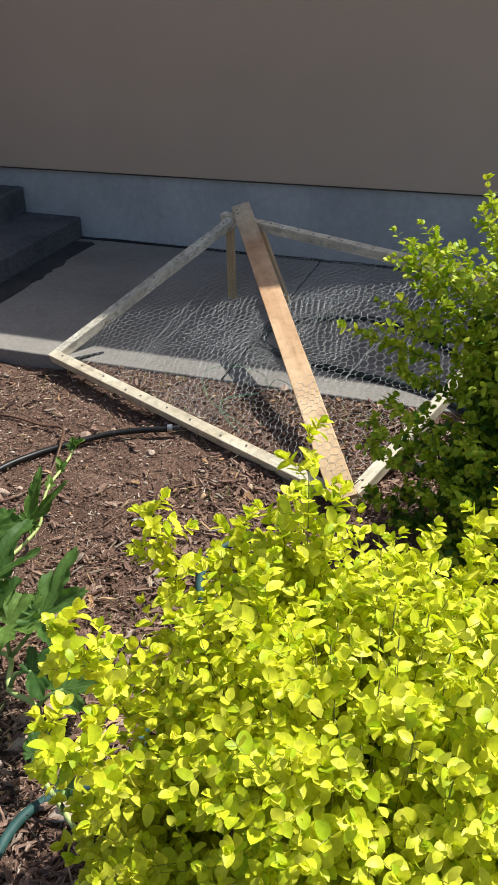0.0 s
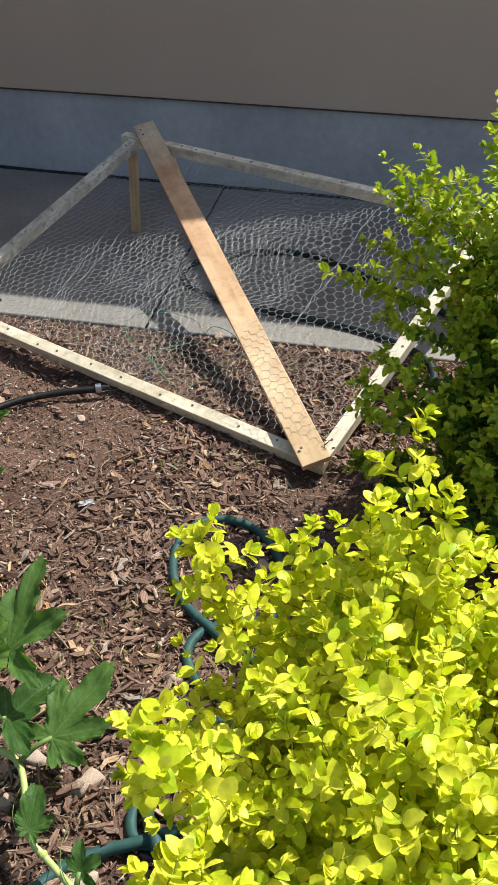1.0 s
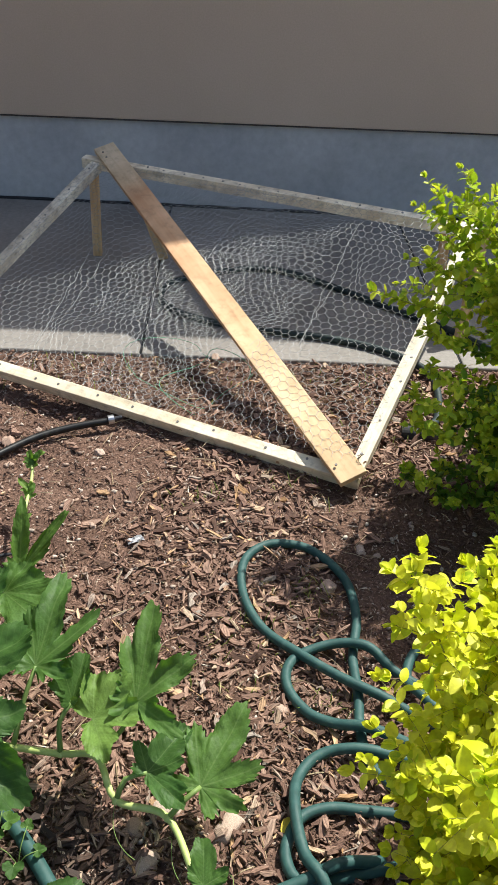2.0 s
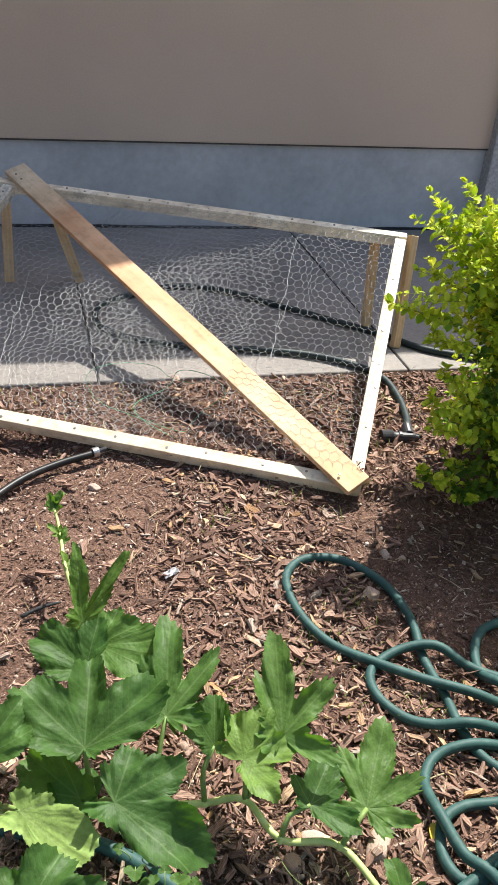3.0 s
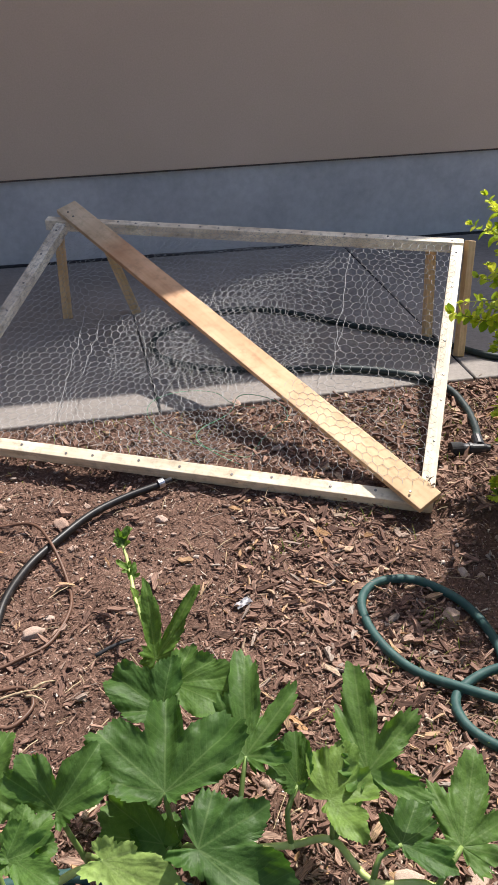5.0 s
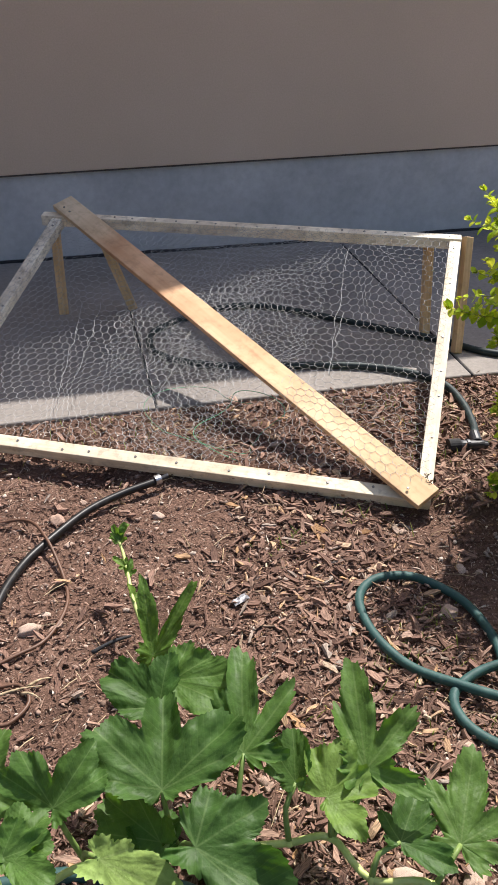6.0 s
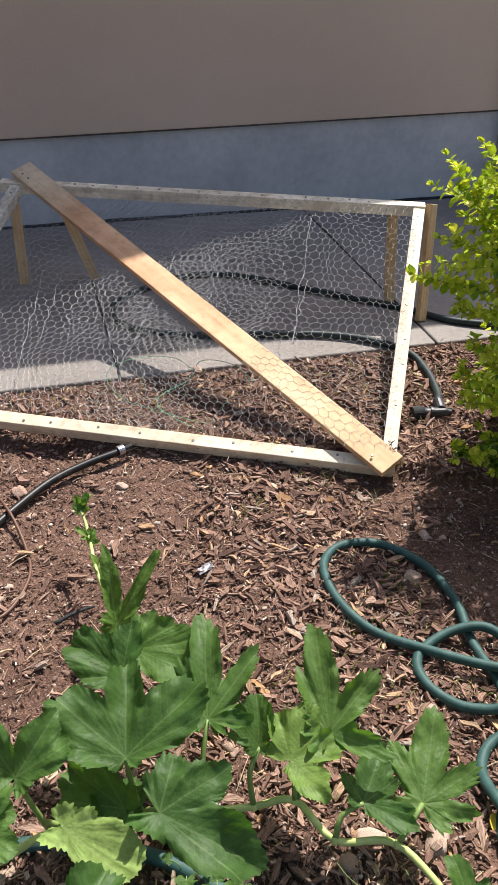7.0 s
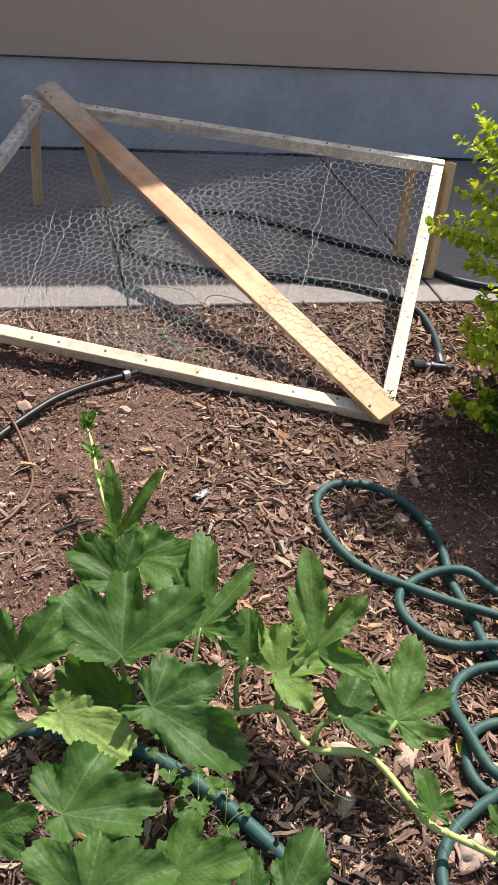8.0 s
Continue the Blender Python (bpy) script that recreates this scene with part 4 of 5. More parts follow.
# ---------------------------------------------------------------- shrubs
def oval_leaf(length, width, bend, fold):
    """A small pointed oval leaf, folded along its midrib, from the origin along +y."""
    ss = (0.0, 0.16, 0.4, 0.66, 0.88, 1.0)
    ww = (0.05, 0.68, 1.0, 0.94, 0.55, 0.0)
    v, f = [], []
    for s, w in zip(ss, ww):
        z = -bend * s * s * length
        h = w * width / 2
        v += [(-h, s * length, z + fold * h), (0, s * length, z), (h, s * length, z + fold * h)]
    for i in range(len(ss) - 1):
        a = i * 3
        f += [(a, a + 1, a + 4, a + 3), (a + 1, a + 2, a + 5, a + 4)]
    return np.array(v), f


LEAF_SHAPES = [oval_leaf(1.0, w, b, c) for w, b, c in ((0.66, 0.3, 0.25), (0.72, 0.15, 0.4), (0.6, 0.5, 0.18), (0.7, -0.1, 0.25))]


def shrub(name, centre, half, height, stems, leaf_len, materials, label, seed, sprigs, singles_box, airy=-1.0, old_shaded_below=0.0):
    """Stems fan out from the foot, fork into sprigs, and carry paired leaves along their outer length."""
    rng = random.Random(seed)
    sh = thing(name, (centre[0], centre[1], 0), label, "shrub")
    tv, tf, lv, lf, old_shaded = [], [], [], [], []
    single = []

    def add_leaf(p, heading, normal, size, age=0.0):
        y = heading.normalized()
        z = (normal - y * normal.dot(y)).normalized()
        x = y.cross(z)
        m = Matrix((x, y, z)).transposed().to_4x4()
        m.translation = p
        k = rng.randrange(4)
        if len(single) < 280 and all(lo < c < hi for c, (lo, hi) in zip(p, singles_box)) and rng.random() < 0.5:
            single.append((k, m @ Matrix.Diagonal((size, size, size, 1))))
            return
        v, f = LEAF_SHAPES[k]
        base = len(lv)
        R3 = np.array(m.to_3x3()) * size
        lv.extend(map(tuple, v @ R3.T + np.array(p)))
        lf.extend([tuple(i + base for i in q) for q in f])
        # leaves low down and towards the middle are older, and their colour holds shade too
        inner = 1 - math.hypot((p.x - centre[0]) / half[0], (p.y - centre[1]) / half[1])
        old_shaded.extend([1 if age + 0.8 * inner + rng.uniform(-0.25, 0.25) + 1.6 * (old_shaded_below - p.z / height) > 0.5 else 0] * len(f))

    def sprig(a, b, r, leaves_from, pairs, size, sure=False):
        if not sure and noise.noise(b * 6.5 + Vector((seed, 0, 0))) < airy:
            return
        mid = a.lerp(b, 0.5) + Vector((rng.uniform(-1, 1), rng.uniform(-1, 1), rng.uniform(0, 1))) * (b - a).length * 0.06
        path = smooth_path([a, mid, b], max(0.02, (b - a).length / 8))
        tube(path, r, 4, tv, tf, taper=r * 0.35)
        n = len(path)
        turn = rng.random() * 6.28
        for k in range(pairs):
            s = leaves_from + (1 - leaves_from) * (k + rng.random() * 0.4) / pairs
            i = min(n - 2, int(s * (n - 1)))
            p = path[i].lerp(path[i + 1], s * (n - 1) - i)
            d = (path[i + 1] - path[i]).normalized()
            side = d.cross(Vector((0.3, 0.2, 1))).normalized()
            side = Matrix.Rotation(turn + k * 1.571, 3, d) @ side
            for sg in (1, -1):
                h = side * sg + d * rng.uniform(0.3, 0.9) + Vector((rng.uniform(-0.3, 0.3), rng.uniform(-0.3, 0.3), rng.uniform(-0.15, 0.35)))
                nrm = d * 0.5 + Vector((rng.uniform(-0.5, 0.5), rng.uniform(-0.5, 0.5), 1.0))
                add_leaf(p, h, nrm, size * rng.uniform(0.7, 1.15) * (1.0 - 0.35 * max(0.0, s - 0.7) / 0.3), 0.5 - 0.7 * s)
        for _ in range(6):
            add_leaf(path[-1], (path[-1] - path[-3]).normalized() + Vector((rng.uniform(-0.9, 0.9), rng.uniform(-0.9, 0.9), rng.uniform(-0.2, 0.5))), Vector((rng.uniform(-1, 1), rng.uniform(-1, 1), 0.9)), size * rng.uniform(0.5, 0.8), -0.3)

    foot = Vector((centre[0], centre[1], 0.0))
    for k in range(stems):
        a = k * 2.39996
        q = math.sqrt((k + 0.5) / stems)
        top = Vector((centre[0] + half[0] * q * math.cos(a) * rng.uniform(0.85, 1.08), centre[1] + half[1] * q * math.sin(a) * rng.uniform(0.85, 1.08), 0))
        rise = height * (1 - 0.42 * q ** 2.6) * rng.uniform(0.86, 1.06)
        if q > 0.6 and rng.random() < 0.6:
            low = rng.uniform(0.25, 0.85)
            rise *= low
            top.xy = Vector(centre).lerp(top.xy, 0.62 + 0.38 * low)
        top.z = max(0.1, rise)
        start = foot + Vector((0.12 * q * math.cos(a) * half[0] / 0.4, 0.12 * q * math.sin(a) * half[1] / 0.4, 0))
        knee = start.lerp(top, 0.5) + Vector((math.cos(a), math.sin(a), 0)) * 0.07 * q
        tube(smooth_path([start, knee, top], 0.04), 0.0026, 4, tv, tf, taper=0.001)
        sprig(knee, top, 0.0012, 0.1, 11, leaf_len)
        for _ in range(sprigs):
            s = rng.uniform(0.15, 0.95)
            base = knee.lerp(top, s)
            out = Vector((math.cos(a + rng.uniform(-1.3, 1.3)), math.sin(a + rng.uniform(-1.3, 1.3)), rng.uniform(-0.1, 1.3))).normalized()
            sprig(base, base + out * rng.uniform(0.06, 0.15), 0.0009, 0.12, 6, leaf_len)
    return sh, (tv, tf, lv, lf, single, sprig, old_shaded)


def finish_shrub(sh, made, leaf_mat, one_mat, old_shaded_mat):
    tv, tf, lv, lf, single, _, old_shaded = made
    mesh_part("branching", mesh_of("branching", tv, tf), TWIG, sh, "thin green-brown twigs", True, "stuff")
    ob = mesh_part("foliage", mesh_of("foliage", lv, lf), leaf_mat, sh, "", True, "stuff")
    ob.data.materials.append(old_shaded_mat)
    ob.data.polygons.foreach_set("material_index", old_shaded)
    shapes = []
    for v, f in LEAF_SHAPES:
        me = mesh_of("leaf", [tuple(p) for p in v], f)
        me.materials.append(one_mat)
        shapes.append(me)
    for k, m in single:
        ob = mesh_part("leaf", shapes[k], None, sh, "", True)
        ob.matrix_basis = m


def tuft(sprig, a, b, size):
    """A bushy upright shoot: a leafy stem with short side sprigs that shorten towards its tip."""
    sprig(a, b, 0.0016, 0.02, 18, size, True)
    n = 12
    for k in range(n):
        s = (k + 0.5) / n
        turn = k * 2.4
        p = a.lerp(b, s)
        out = Vector((math.cos(turn), math.sin(turn), 0.55)).normalized()
        sprig(p, p + out * (0.1 - 0.065 * s), 0.001, 0.1, 5, size, True)


def build_golden():
    sh, made = shrub("golden_shrub", (0.955, 0.7), (0.385, 0.4), 0.67, 190, 0.026, None, "bright yellow-green golden privet shrub with small oval leaves", 5, 9, ((0.4, 0.8), (0.4, 1.1), (0.45, 0.9)), -0.42, 0.28)
    sprig = made[5]
    for a, b in (((0.82, 0.87, 0.46), (0.813, 0.926, 0.82)), ((0.79, 0.88, 0.48), (0.775, 0.92, 0.69)), ((0.85, 0.85, 0.48), (0.865, 0.9, 0.72)), ((0.64, 0.84, 0.5), (0.566, 0.872, 0.66)), ((0.71, 0.88, 0.48), (0.695, 0.945, 0.61)), ((1.05, 1.0, 0.45), (1.1, 1.1, 0.64)), ((0.65, 0.6, 0.5), (0.578, 0.56, 0.68)), ((0.7, 0.5, 0.45), (0.62, 0.44, 0.64))):
        tuft(sprig, Vector(a), Vector(b), 0.025)
    finish_shrub(sh, made, GOLD, GOLD_ONE, GOLD_OLD_SHADED)


LOW_BOUGHS = (((1.07, 1.73, 0.15), (0.9, 1.64, 0.3)), ((1.07, 1.73, 0.2), (0.92, 1.68, 0.42)), ((1.12, 1.68, 0.1), (0.94, 1.58, 0.2)), ((1.07, 1.78, 0.2), (0.88, 1.74, 0.36)), ((1.12, 1.63, 0.2), (0.99, 1.55, 0.36)), ((1.12, 1.68, 0.25), (1.01, 1.58, 0.48)), ((1.08, 1.62, 0.1), (0.98, 1.5, 0.22)), ((1.13, 1.6, 0.15), (1.06, 1.47, 0.34)), ((1.18, 1.6, 0.25), (1.12, 1.45, 0.5)))

SIDE_BOUGHS = (((0.93, 1.97, 0.62), (0.75, 1.975, 0.83)), ((0.96, 1.93, 0.67), (0.82, 1.95, 0.86)), ((1.05, 1.92, 0.72), (0.96, 1.93, 0.98)), ((0.94, 1.93, 0.57), (0.73, 1.925, 0.66)), ((1.03, 1.8, 0.27), (0.745, 1.765, 0.385)), ((1.02, 1.78, 0.22), (0.75, 1.735, 0.335)), ((1.01, 1.8, 0.17), (0.755, 1.745, 0.17)), ((1.01, 1.77, 0.12), (0.84, 1.71, 0.14)), ((1.03, 1.83, 0.32), (0.785, 1.8, 0.435)), ((1.03, 1.87, 0.42), (0.785, 1.89, 0.49)))


def build_lime():
    sh, made = shrub("green_shrub", (1.38, 1.92), (0.47, 0.36), 1.02, 250, 0.0275, None, "dense green shrub with lime yellow young leaves at its tips", 11, 10, ((0.6, 0.95), (1.4, 2.3), (0.5, 1.0)), -0.07, 0.58)
    sprig = made[5]
    for a, b in (((0.86, 1.92, 0.52), (0.65, 1.875, 0.6)), ((0.9, 1.95, 0.5), (0.72, 1.9, 0.57)), ((0.95, 2.0, 0.6), (0.815, 1.98, 0.69)), ((1.1, 1.95, 0.75), (1.06, 1.97, 0.93)), ((1.2, 1.95, 0.78), (1.22, 1.97, 0.97)), ((0.98, 1.95, 0.62), (0.92, 2.0, 0.8))):
        sprig(Vector(a), Vector(b), 0.002, 0.02, 16, 0.028, True)
    for a, b in LOW_BOUGHS + SIDE_BOUGHS:
        if b[2] < 0.65:
            tuft(sprig, Vector(a), Vector(b), 0.025)
            continue
        # the high young shoots are bare but for their own leaves
        a, b = Vector(a), Vector(b)
        for side in (-0.04, 0.0, 0.05):
            sprig(a, b + Vector((0, side, -1.6 * abs(side))), 0.0016, 0.1, 14, 0.026, True)
        for k in range(7):
            p = a.lerp(b, 0.05 + 0.11 * k)
            sprig(p, p + Vector((math.cos(k * 2.4), math.sin(k * 2.4), 0.7)).normalized() * (0.1 - 0.008 * k), 0.001, 0.1, 6, 0.026, True)
    finish_shrub(sh, made, LIME, LIME_ONE, LIME_OLD_SHADED)


build_golden()
build_lime()


# ---------------------------------------------------------------- mulch, pebbles, litter
def chip_chance(x, y):
    """How thickly bark lies: bare soil near the pipe and under the green shrub."""
    d = 1.0
    if y > 1.25:
        d *= min(1.0, max(0.19, (x + 0.06 - 0.35 * (y - 1.6)) / 0.22))
    if x > 0.5 and 1.3 < y < 1.98:
        d *= max(0.06, 1 - (x - 0.47) * 7)
    d *= 1 - 0.95 * math.exp(-(((x - 0.06) / 0.15) ** 2 + ((y - 2.05) / 0.14) ** 2))
    rail = 2.29 - (x - 0.0) * 0.49
    if y > rail:
        d = max(d, min(0.8, max(0.3, 0.3 + (x - 0.2) * 2)))
    return d * (0.75 + 0.5 * wobble(x, y, 4.0))


def damp_shade(x, y):
    """How dark the watered bed is round the squash roots, with leaf shade put into it."""
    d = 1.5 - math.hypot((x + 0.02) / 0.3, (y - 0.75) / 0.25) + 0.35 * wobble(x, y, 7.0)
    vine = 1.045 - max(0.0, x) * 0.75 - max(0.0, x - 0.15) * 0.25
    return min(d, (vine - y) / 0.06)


def build_mulch():
    rng = np.random.default_rng(4)
    verts, faces, grain, damp_shade_index = [], [], [], []
    n = 0
    tries = 0
    while n < 46000 and tries < 170000:
        tries += 1
        x, y = rng.uniform(-0.95, 1.55), rng.uniform(0.35, 2.55)
        if rng.random() > chip_chance(x, y) + max(0.0, damp_shade(x, y)):
            continue
        fine = rng.random() < (0.78 if (y > 2.26 - x * 0.464 and x < 0.4) or (x < 0.0 and y > 1.3) else 0.58)
        L = rng.uniform(0.008, 0.022) if fine else 0.018 + 0.04 * rng.random() ** 1.6
        W = min(L * rng.uniform(0.12, 0.42), rng.uniform(0.005, 0.0175))
        if rng.random() < 0.34:
            # a torn fibre
            W, L = rng.uniform(0.0012, 0.0032), L * rng.uniform(0.7, 1.3)
        T = W * rng.uniform(0.25, 0.7)
        az, pitch, roll = rng.uniform(0, 6.283), rng.normal(0, 0.27), rng.normal(0, 0.42)
        in_damp_shade = damp_shade(x, y) > 0.9 * rng.random()
        if in_damp_shade:
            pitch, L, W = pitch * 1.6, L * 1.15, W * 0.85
        m = np.array(Euler((roll, pitch, az)).to_matrix())
        ends = (rng.uniform(0.05, 0.8), rng.uniform(0.65, 1.15), rng.uniform(0.6, 1.15), rng.uniform(0.05, 0.8))
        bend, lift = rng.normal(0, 0.06) * W, rng.normal(0, 0.22) * T
        pts = []
        for sx, k, mid in zip((-1, -0.35, 0.4, 1), ends, (0, 1, 1, 0)):
            slip = rng.normal(0, 0.22) * W
            for sy in (-1, 1):
                for sz in (-1, 1):
                    pts.append((sx * L / 2 * rng.uniform(0.86, 1.0), sy * W / 2 * k + slip + bend * mid, sz * T / 2 * (0.5 + 0.5 * k) + lift * mid))
        z = ground_z(x, y) + T * 0.35 + abs(math.sin(pitch)) * L * 0.25 + rng.uniform(0, 0.011)
        off = rng.uniform(-5, 5, 3)
        grain.extend([tuple(np.array(p) * (1.0, 9.0, 9.0) + off) for p in pts])
        q = np.array(pts) @ m.T + np.array((x, y, z))
        b = len(verts)
        verts.extend(map(tuple, q))
        for s in (0, 4, 8):
            a = b + s
            faces += [(a, a + 4, a + 5, a + 1), (a + 2, a + 3, a + 7, a + 6), (a, a + 2, a + 6, a + 4), (a + 1, a + 5, a + 7, a + 3)]
        faces += [(b, b + 1, b + 3, b + 2), (b + 12, b + 14, b + 15, b + 13)]
        damp_shade_index.extend([int(in_damp_shade)] * 14)
        n += 1
    me = mesh_of("mulch", verts, faces)
    me.attributes.new("grain", "FLOAT_VECTOR", "POINT").data.foreach_set("vector", np.array(grain).ravel())
    ob = mesh_part("mulch", me, CHIP, None, "")
    me.materials.append(CHIP_DAMP_SHADED)
    me.polygons.foreach_set("material_index", damp_shade_index)
    tagged(ob, "loose red-brown bark mulch chips scattered over the bed", "mulch", kind="stuff")


def build_crumbs():
    """Soil crumbs, grit and splinters, finer than the chips."""
    rng = np.random.default_rng(31)
    shape = np.array([(1, 0, 0), (-0.4, 0.8, 0), (-0.5, -0.7, 0.1), (0.1, 0.1, 0.8), (0.05, -0.1, -0.6)])
    tri = [(0, 1, 3), (1, 2, 3), (2, 0, 3), (1, 0, 4), (2, 1, 4), (0, 2, 4)]
    verts, faces = [], []
    for _ in range(52000):
        x, y = rng.uniform(-0.8, 1.35), rng.uniform(0.6, 2.57)
        r = 0.0009 + 0.0034 * rng.random() ** 2.5
        long = rng.uniform(0.9, 2.2) if rng.random() < 0.6 else rng.uniform(2.5, 6.0)
        m = np.array(Euler((rng.normal(0, 0.5), rng.normal(0, 0.3), rng.uniform(0, 6.283))).to_matrix())
        p = (shape * (1 + rng.normal(0, 0.25, shape.shape)) * (r * long, r, r * 0.8)) @ m.T + np.array((x, y, ground_z(x, y) + r * 0.5 + 0.002))
        b = len(verts)
        verts.extend(map(tuple, p))
        faces.extend([(a + b, c + b, d + b) for a, c, d in tri])
    ob = mesh_part("soil_crumbs", mesh_of("crumbs", verts, faces), CRUMB, None, "")
    tagged(ob, "fine brown soil crumbs and bark splinters", "soil", kind="stuff")


def rock_mesh(seed, flat=0.55, sub=2):
    bm = bmesh.new()
    bmesh.ops.create_icosphere(bm, subdivisions=sub, radius=1.0)
    rng = random.Random(seed)
    cuts = [(Vector((rng.gauss(0, 1), rng.gauss(0, 1), rng.gauss(0, 1))).normalized(), rng.uniform(0.55, 0.8)) for _ in range(6)]
    for v in bm.verts:
        k = 1 + 0.45 * noise.noise(v.co * 1.3 + Vector((seed * 5.1, 0, 0))) + 0.1 * noise.noise(v.co * 3 + Vector((0, seed * 3.3, 0)))
        c = v.co * k
        for n, d in cuts:
            over = c.dot(n) - d
            if over > 0:
                c -= n * over * 0.85
        v.co = Vector((c.x, c.y * 0.75, c.z * flat))
    return bm


def build_pebbles():
    rng = np.random.default_rng(9)
    shapes = []
    for s in range(5):
        bm = rock_mesh(s + 20, 0.6, 1)
        shapes.append((np.array([v.co[:] for v in bm.verts]), [tuple(v.index for v in f.verts) for f in bm.faces]))
        bm.free()
    verts, faces = [], []
    for _ in range(9000):
        x, y = rng.uniform(-0.95, 1.5), rng.uniform(0.45, 2.58)
        if rng.random() < 0.3 * min(1, chip_chance(x, y)):
            continue
        v, f = shapes[rng.integers(5)]
        r = 0.0014 + 0.009 * rng.random() ** 3
        a = rng.uniform(0, 6.283)
        m = np.array(((math.cos(a), -math.sin(a), 0), (math.sin(a), math.cos(a), 0), (0, 0, 1)))
        q = (v * r) @ m.T + np.array((x, y, ground_z(x, y) + r * 0.3 + 0.006 * min(1, chip_chance(x, y)) * rng.random()))
        b = len(verts)
        verts.extend(map(tuple, q))
        faces.extend([tuple(i + b for i in t) for t in f])
    ob = mesh_part("pebbles", mesh_of("pebbles", verts, faces), PEBBLE, None, "", True)
    tagged(ob, "small pale pebbles and grit strewn on the soil", "gravel", kind="stuff")


STONES = [(-0.269, 2.099, 0.026), (-0.347, 1.688, 0.027), (-0.012, 2.064, 0.02), (-0.248, 1.988, 0.014), (-0.064, 1.831, 0.02), (-0.308, 1.735, 0.014), (-0.43, 2.196, 0.018), (0.013, 1.749, 0.017), (0.296, 2.576, 0.026), (0.676, 1.689, 0.017), (0.592, 1.862, 0.013), (0.586, 1.555, 0.026), (0.456, 1.19, 0.019), (0.25, 0.968, 0.03), (0.225, 0.874, 0.028), (0.361, 0.939, 0.034), (0.4, 0.762, 0.036), (0.204, 0.936, 0.024), (0.713, 1.67, 0.012), (0.18, 0.86, 0.014), (0.21, 0.82, 0.018), (0.42, 1.56, 0.012), (0.07, 1.2, 0.02), (0.54, 1.62, 0.012), (-0.2, 2.17, 0.012), (0.33, 1.79, 0.014)]


def build_stones():
    shapes = []
    for s in range(6):
        bm = rock_mesh(s, 0.5, 3)
        me = bpy.data.meshes.new("stone")
        bm.to_mesh(me)
        bm.free()
        shapes.append(me)
    rng = random.Random(3)
    for i, (x, y, r) in enumerate(STONES):
        ob = mesh_part("stone", shapes[i % 6], STONE, None, "", True)
        ob.matrix_basis = Matrix.Translation((x, y, ground_z(x, y) + r * 0.22)) @ Matrix.Rotation(rng.uniform(0, 6.28), 4, "Z") @ Matrix.Diagonal((r, r, r, 1))
        tagged(ob, "rounded pale pinkish stone half sunk in the bed" if r < 0.022 else "large smooth grey-pink cobble lying in the mulch", "stone", "stones in the bed")


def build_litter():
    rng = random.Random(12)
    v, f = [], []
    for _ in range(420):
        x, y = rng.uniform(-0.8, 1.3), rng.uniform(0.6, 2.57)
        a = rng.uniform(0, 6.28)
        L = rng.uniform(0.02, 0.075)
        z = ground_z(x, y) + 0.006 + rng.uniform(0, 0.006)
        d = Vector((math.cos(a), math.sin(a), rng.uniform(-0.05, 0.12))) * L
        p = Vector((x, y, z))
        tube([p, p + d * 0.5 + Vector((0, 0, 0.003)), p + d], rng.uniform(0.0006, 0.0013), 4, v, f)
    ob = mesh_part("dry_stalks", mesh_of("stalks", v, f), STRAW, None, "")
    tagged(ob, "dry straw-coloured stalks and twigs on the soil", "plant litter", kind="stuff")
    v, f = [], []
    for cx, cy, count, spreadr in ((0.54, 1.53, 30, 0.05), (0.8, 2.2, 40, 0.12), (1.05, 2.3, 40, 0.12), (0.25, 1.86, 14, 0.04), (0.35, 2.42, 40, 0.2), (0.44, 1.42, 40, 0.09), (0.5, 1.22, 30, 0.07), (0.3, 1.3, 24, 0.12), (0.0, 2.46, 60, 0.22), (0.85, 2.42, 60, 0.15), (0.6, 1.95, 20, 0.1)):
        for _ in range(count):
            x, y = cx + rng.gauss(0, spreadr), cy + rng.gauss(0, spreadr * 0.5)
            if y > 2.55:
                continue
            L = rng.uniform(0.015, 0.05)
            a = rng.uniform(0, 6.28)
            p = Vector((x, y, ground_z(x, y)))
            tip = p + Vector((math.cos(a) * 0.6, math.sin(a) * 0.6, 0.7)) * L
            s = Vector((-math.sin(a), math.cos(a), 0)) * 0.0012
            b = len(v)
            m = p.lerp(tip, 0.55) + Vector((0, 0, 0.004))
            v += [tuple(p - s), tuple(p + s), tuple(m + s), tuple(m - s), tuple(tip)]
            f += [(b, b + 1, b + 2, b + 3), (b + 3, b + 2, b + 4)]
    ob = mesh_part("grass_tufts", mesh_of("tufts", v, f), GRASS, None, "")
    tagged(ob, "sparse thin weed grass between the chips", "grass", kind="stuff")


build_mulch()
build_crumbs()
build_pebbles()
build_stones()
build_litter()


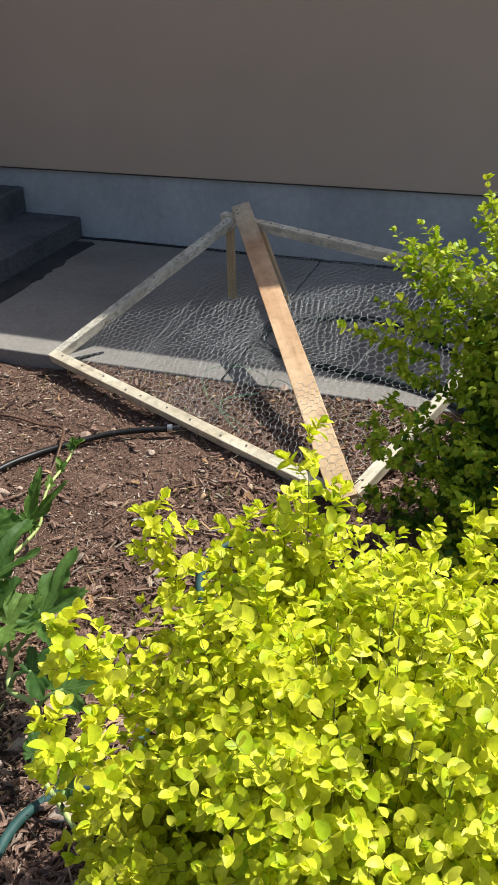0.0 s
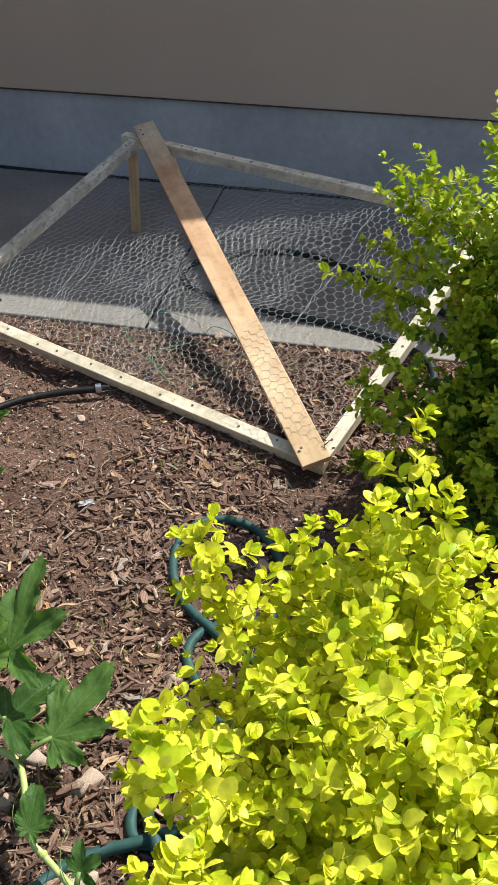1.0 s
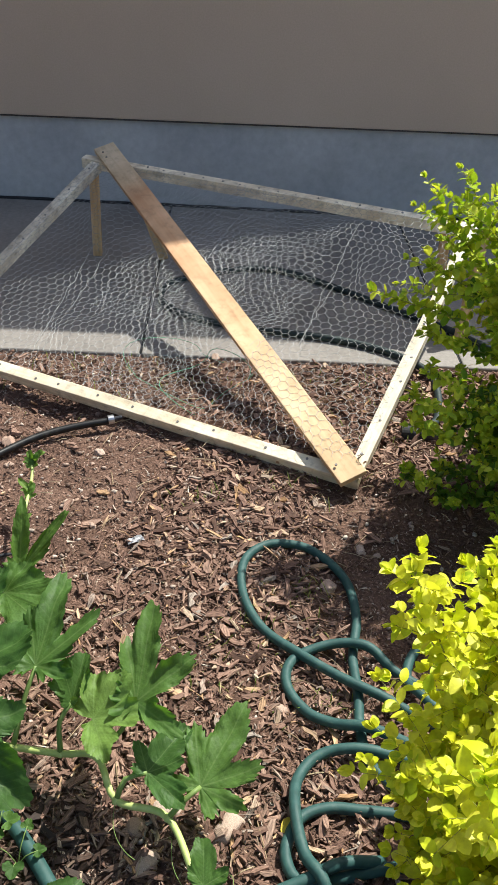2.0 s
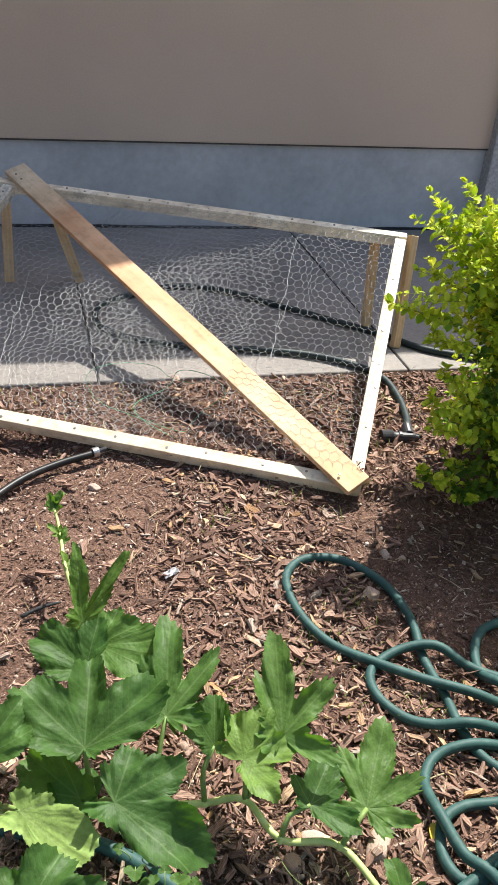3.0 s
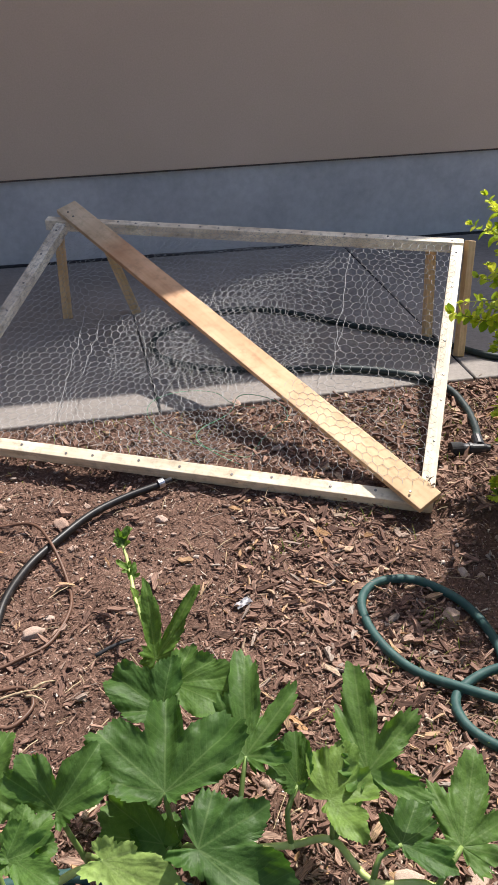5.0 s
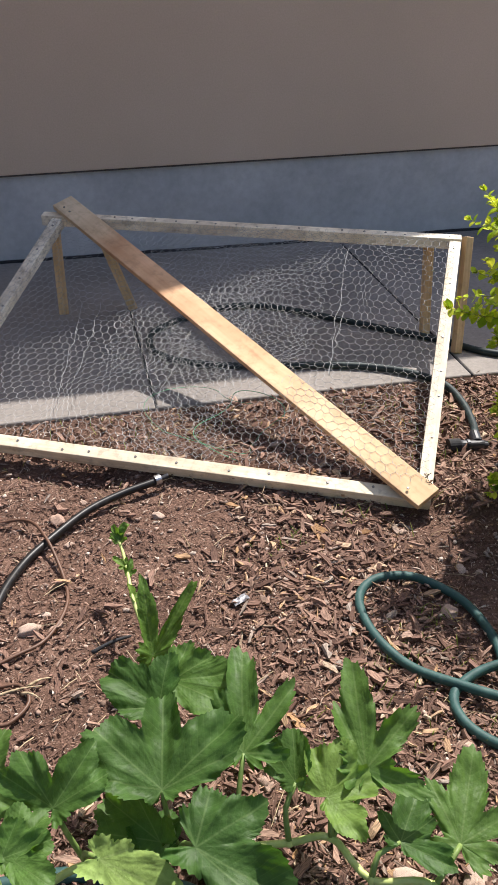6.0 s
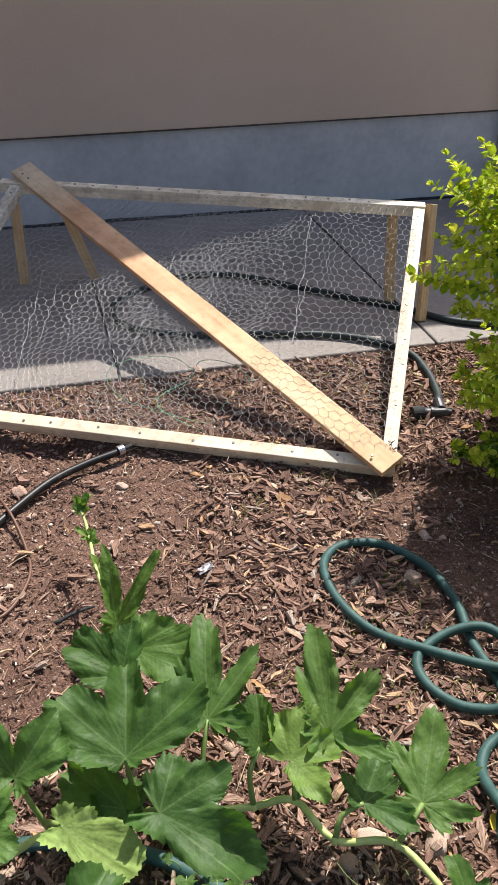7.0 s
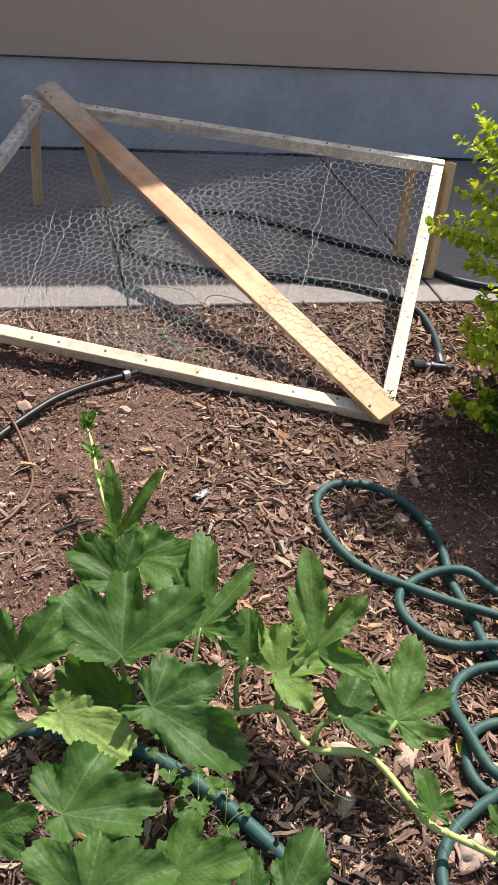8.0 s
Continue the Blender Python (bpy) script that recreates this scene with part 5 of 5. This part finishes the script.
# ---------------------------------------------------------------- odd bits on the bed
def build_bits():
    rng = random.Random(21)
    bm = bmesh.new()
    bmesh.ops.create_grid(bm, x_segments=6, y_segments=5, size=0.5)
    for v in bm.verts:
        v.co = Vector((v.co.x * 0.04, v.co.y * 0.02, 0.009 * noise.noise(v.co * 5) + 0.012))
    bmesh.ops.solidify(bm, geom=bm.faces[:], thickness=0.0006)
    ob = part("plastic_scrap", bm, FOIL)
    ob.matrix_basis = Matrix.Translation((0.127, 1.676, ground_z(0.127, 1.676) + 0.002)) @ Matrix.Rotation(0.5, 4, "Z")
    tagged(ob, "crumpled scrap of whitish clear plastic on the mulch", "litter")

    v, f = tube(smooth_path([(-0.215, 1.585, 0.012), (-0.17, 1.6, 0.02), (-0.13, 1.618, 0.012)], 0.01), 0.005, 6, taper=0.003)
    ob = mesh_part("stick", mesh_of("stick", v, f), DARK_MOTTLED, None, "", True)
    tagged(ob, "short dark rotten stick lying on the soil", "stick")
    v, f = tube(smooth_path([(-0.552, 2.55, SLAB_Z + 0.006), (-0.52, 2.59, SLAB_Z + 0.007), (-0.478, 2.648, SLAB_Z + 0.005)], 0.01), 0.007, 7, taper=0.004)
    ob = mesh_part("stick", mesh_of("stick", v, f), DARK_MOTTLED, None, "", True)
    tagged(ob, "short dark stick lying on the slab's sunlit edge", "stick")

    dry = thing("dry_leaf", (-0.36, 1.51, 0), "pale dry shrivelled leaf strips beside the drip tubing", "dry leaf")
    for a, b in (((-0.42, 1.5), (-0.32, 1.512)), ((-0.36, 1.5), (-0.325, 1.48)), ((-0.35, 1.515), (-0.3, 1.53))):
        pts = [Vector((a[0] + (b[0] - a[0]) * k, a[1] + (b[1] - a[1]) * k, 0.012 + 0.008 * math.sin(3 * k))) for k in np.linspace(0, 1, 6)]
        v, f = tube(pts, 0.004, 5, taper=0.001)
        mesh_part("strip", mesh_of("strip", v, f), STRAW, dry, "", True)

    ob = part("fallen_leaf", leaf_from(0.035, 0.018), YELLOW)
    ob.matrix_basis = Matrix.Translation((0.47, 0.955, ground_z(0.47, 0.955) + 0.016)) @ Matrix.Rotation(2.6, 4, "Z") @ Matrix.Rotation(0.3, 4, "X")
    tagged(ob, "small fallen yellow leaf on the chips", "leaf")

    for x, y, n in ((-0.054, 0.978, 4), (0.019, 0.866, 4), (-0.02, 0.9, 5)):
        weed = thing("weed_seedling", (x, y, 0), "small round-leaved green weed seedling in the mulch", "weed", "weed seedlings")
        for k in range(n):
            a = 6.283 * k / n + rng.uniform(-0.3, 0.3)
            d = rng.uniform(0.015, 0.045)
            tip = Vector((x + d * math.cos(a), y + d * math.sin(a), rng.uniform(0.03, 0.065)))
            tube_part("stalk", [(x, y, 0.0), (x + d * 0.4 * math.cos(a), y + d * 0.4 * math.sin(a), tip.z * 0.7), tuple(tip)], 0.0009, STALK, weed, "", 5, 0.01)
            ob = part("leaf", leaf_mesh(rng.uniform(0.011, 0.02), [(90, 1.0, 0.55), (0, 0.9, 0.55), (180, 0.9, 0.55)], 0.15, 1.0, 200 + k, 60), SQUASH, weed, "", True)
            ob.matrix_basis = Matrix.Translation(tip) @ Matrix.Rotation(a - 1.57, 4, "Z") @ Matrix.Rotation(rng.uniform(-0.3, 0.4), 4, "X")


def leaf_from(length, width):
    v, f = oval_leaf(length, width, 0.3, 0.4)
    bm = bmesh.new()
    vs = [bm.verts.new(p) for p in v]
    for q in f:
        bm.faces.new([vs[i] for i in q])
    return bm


build_bits()
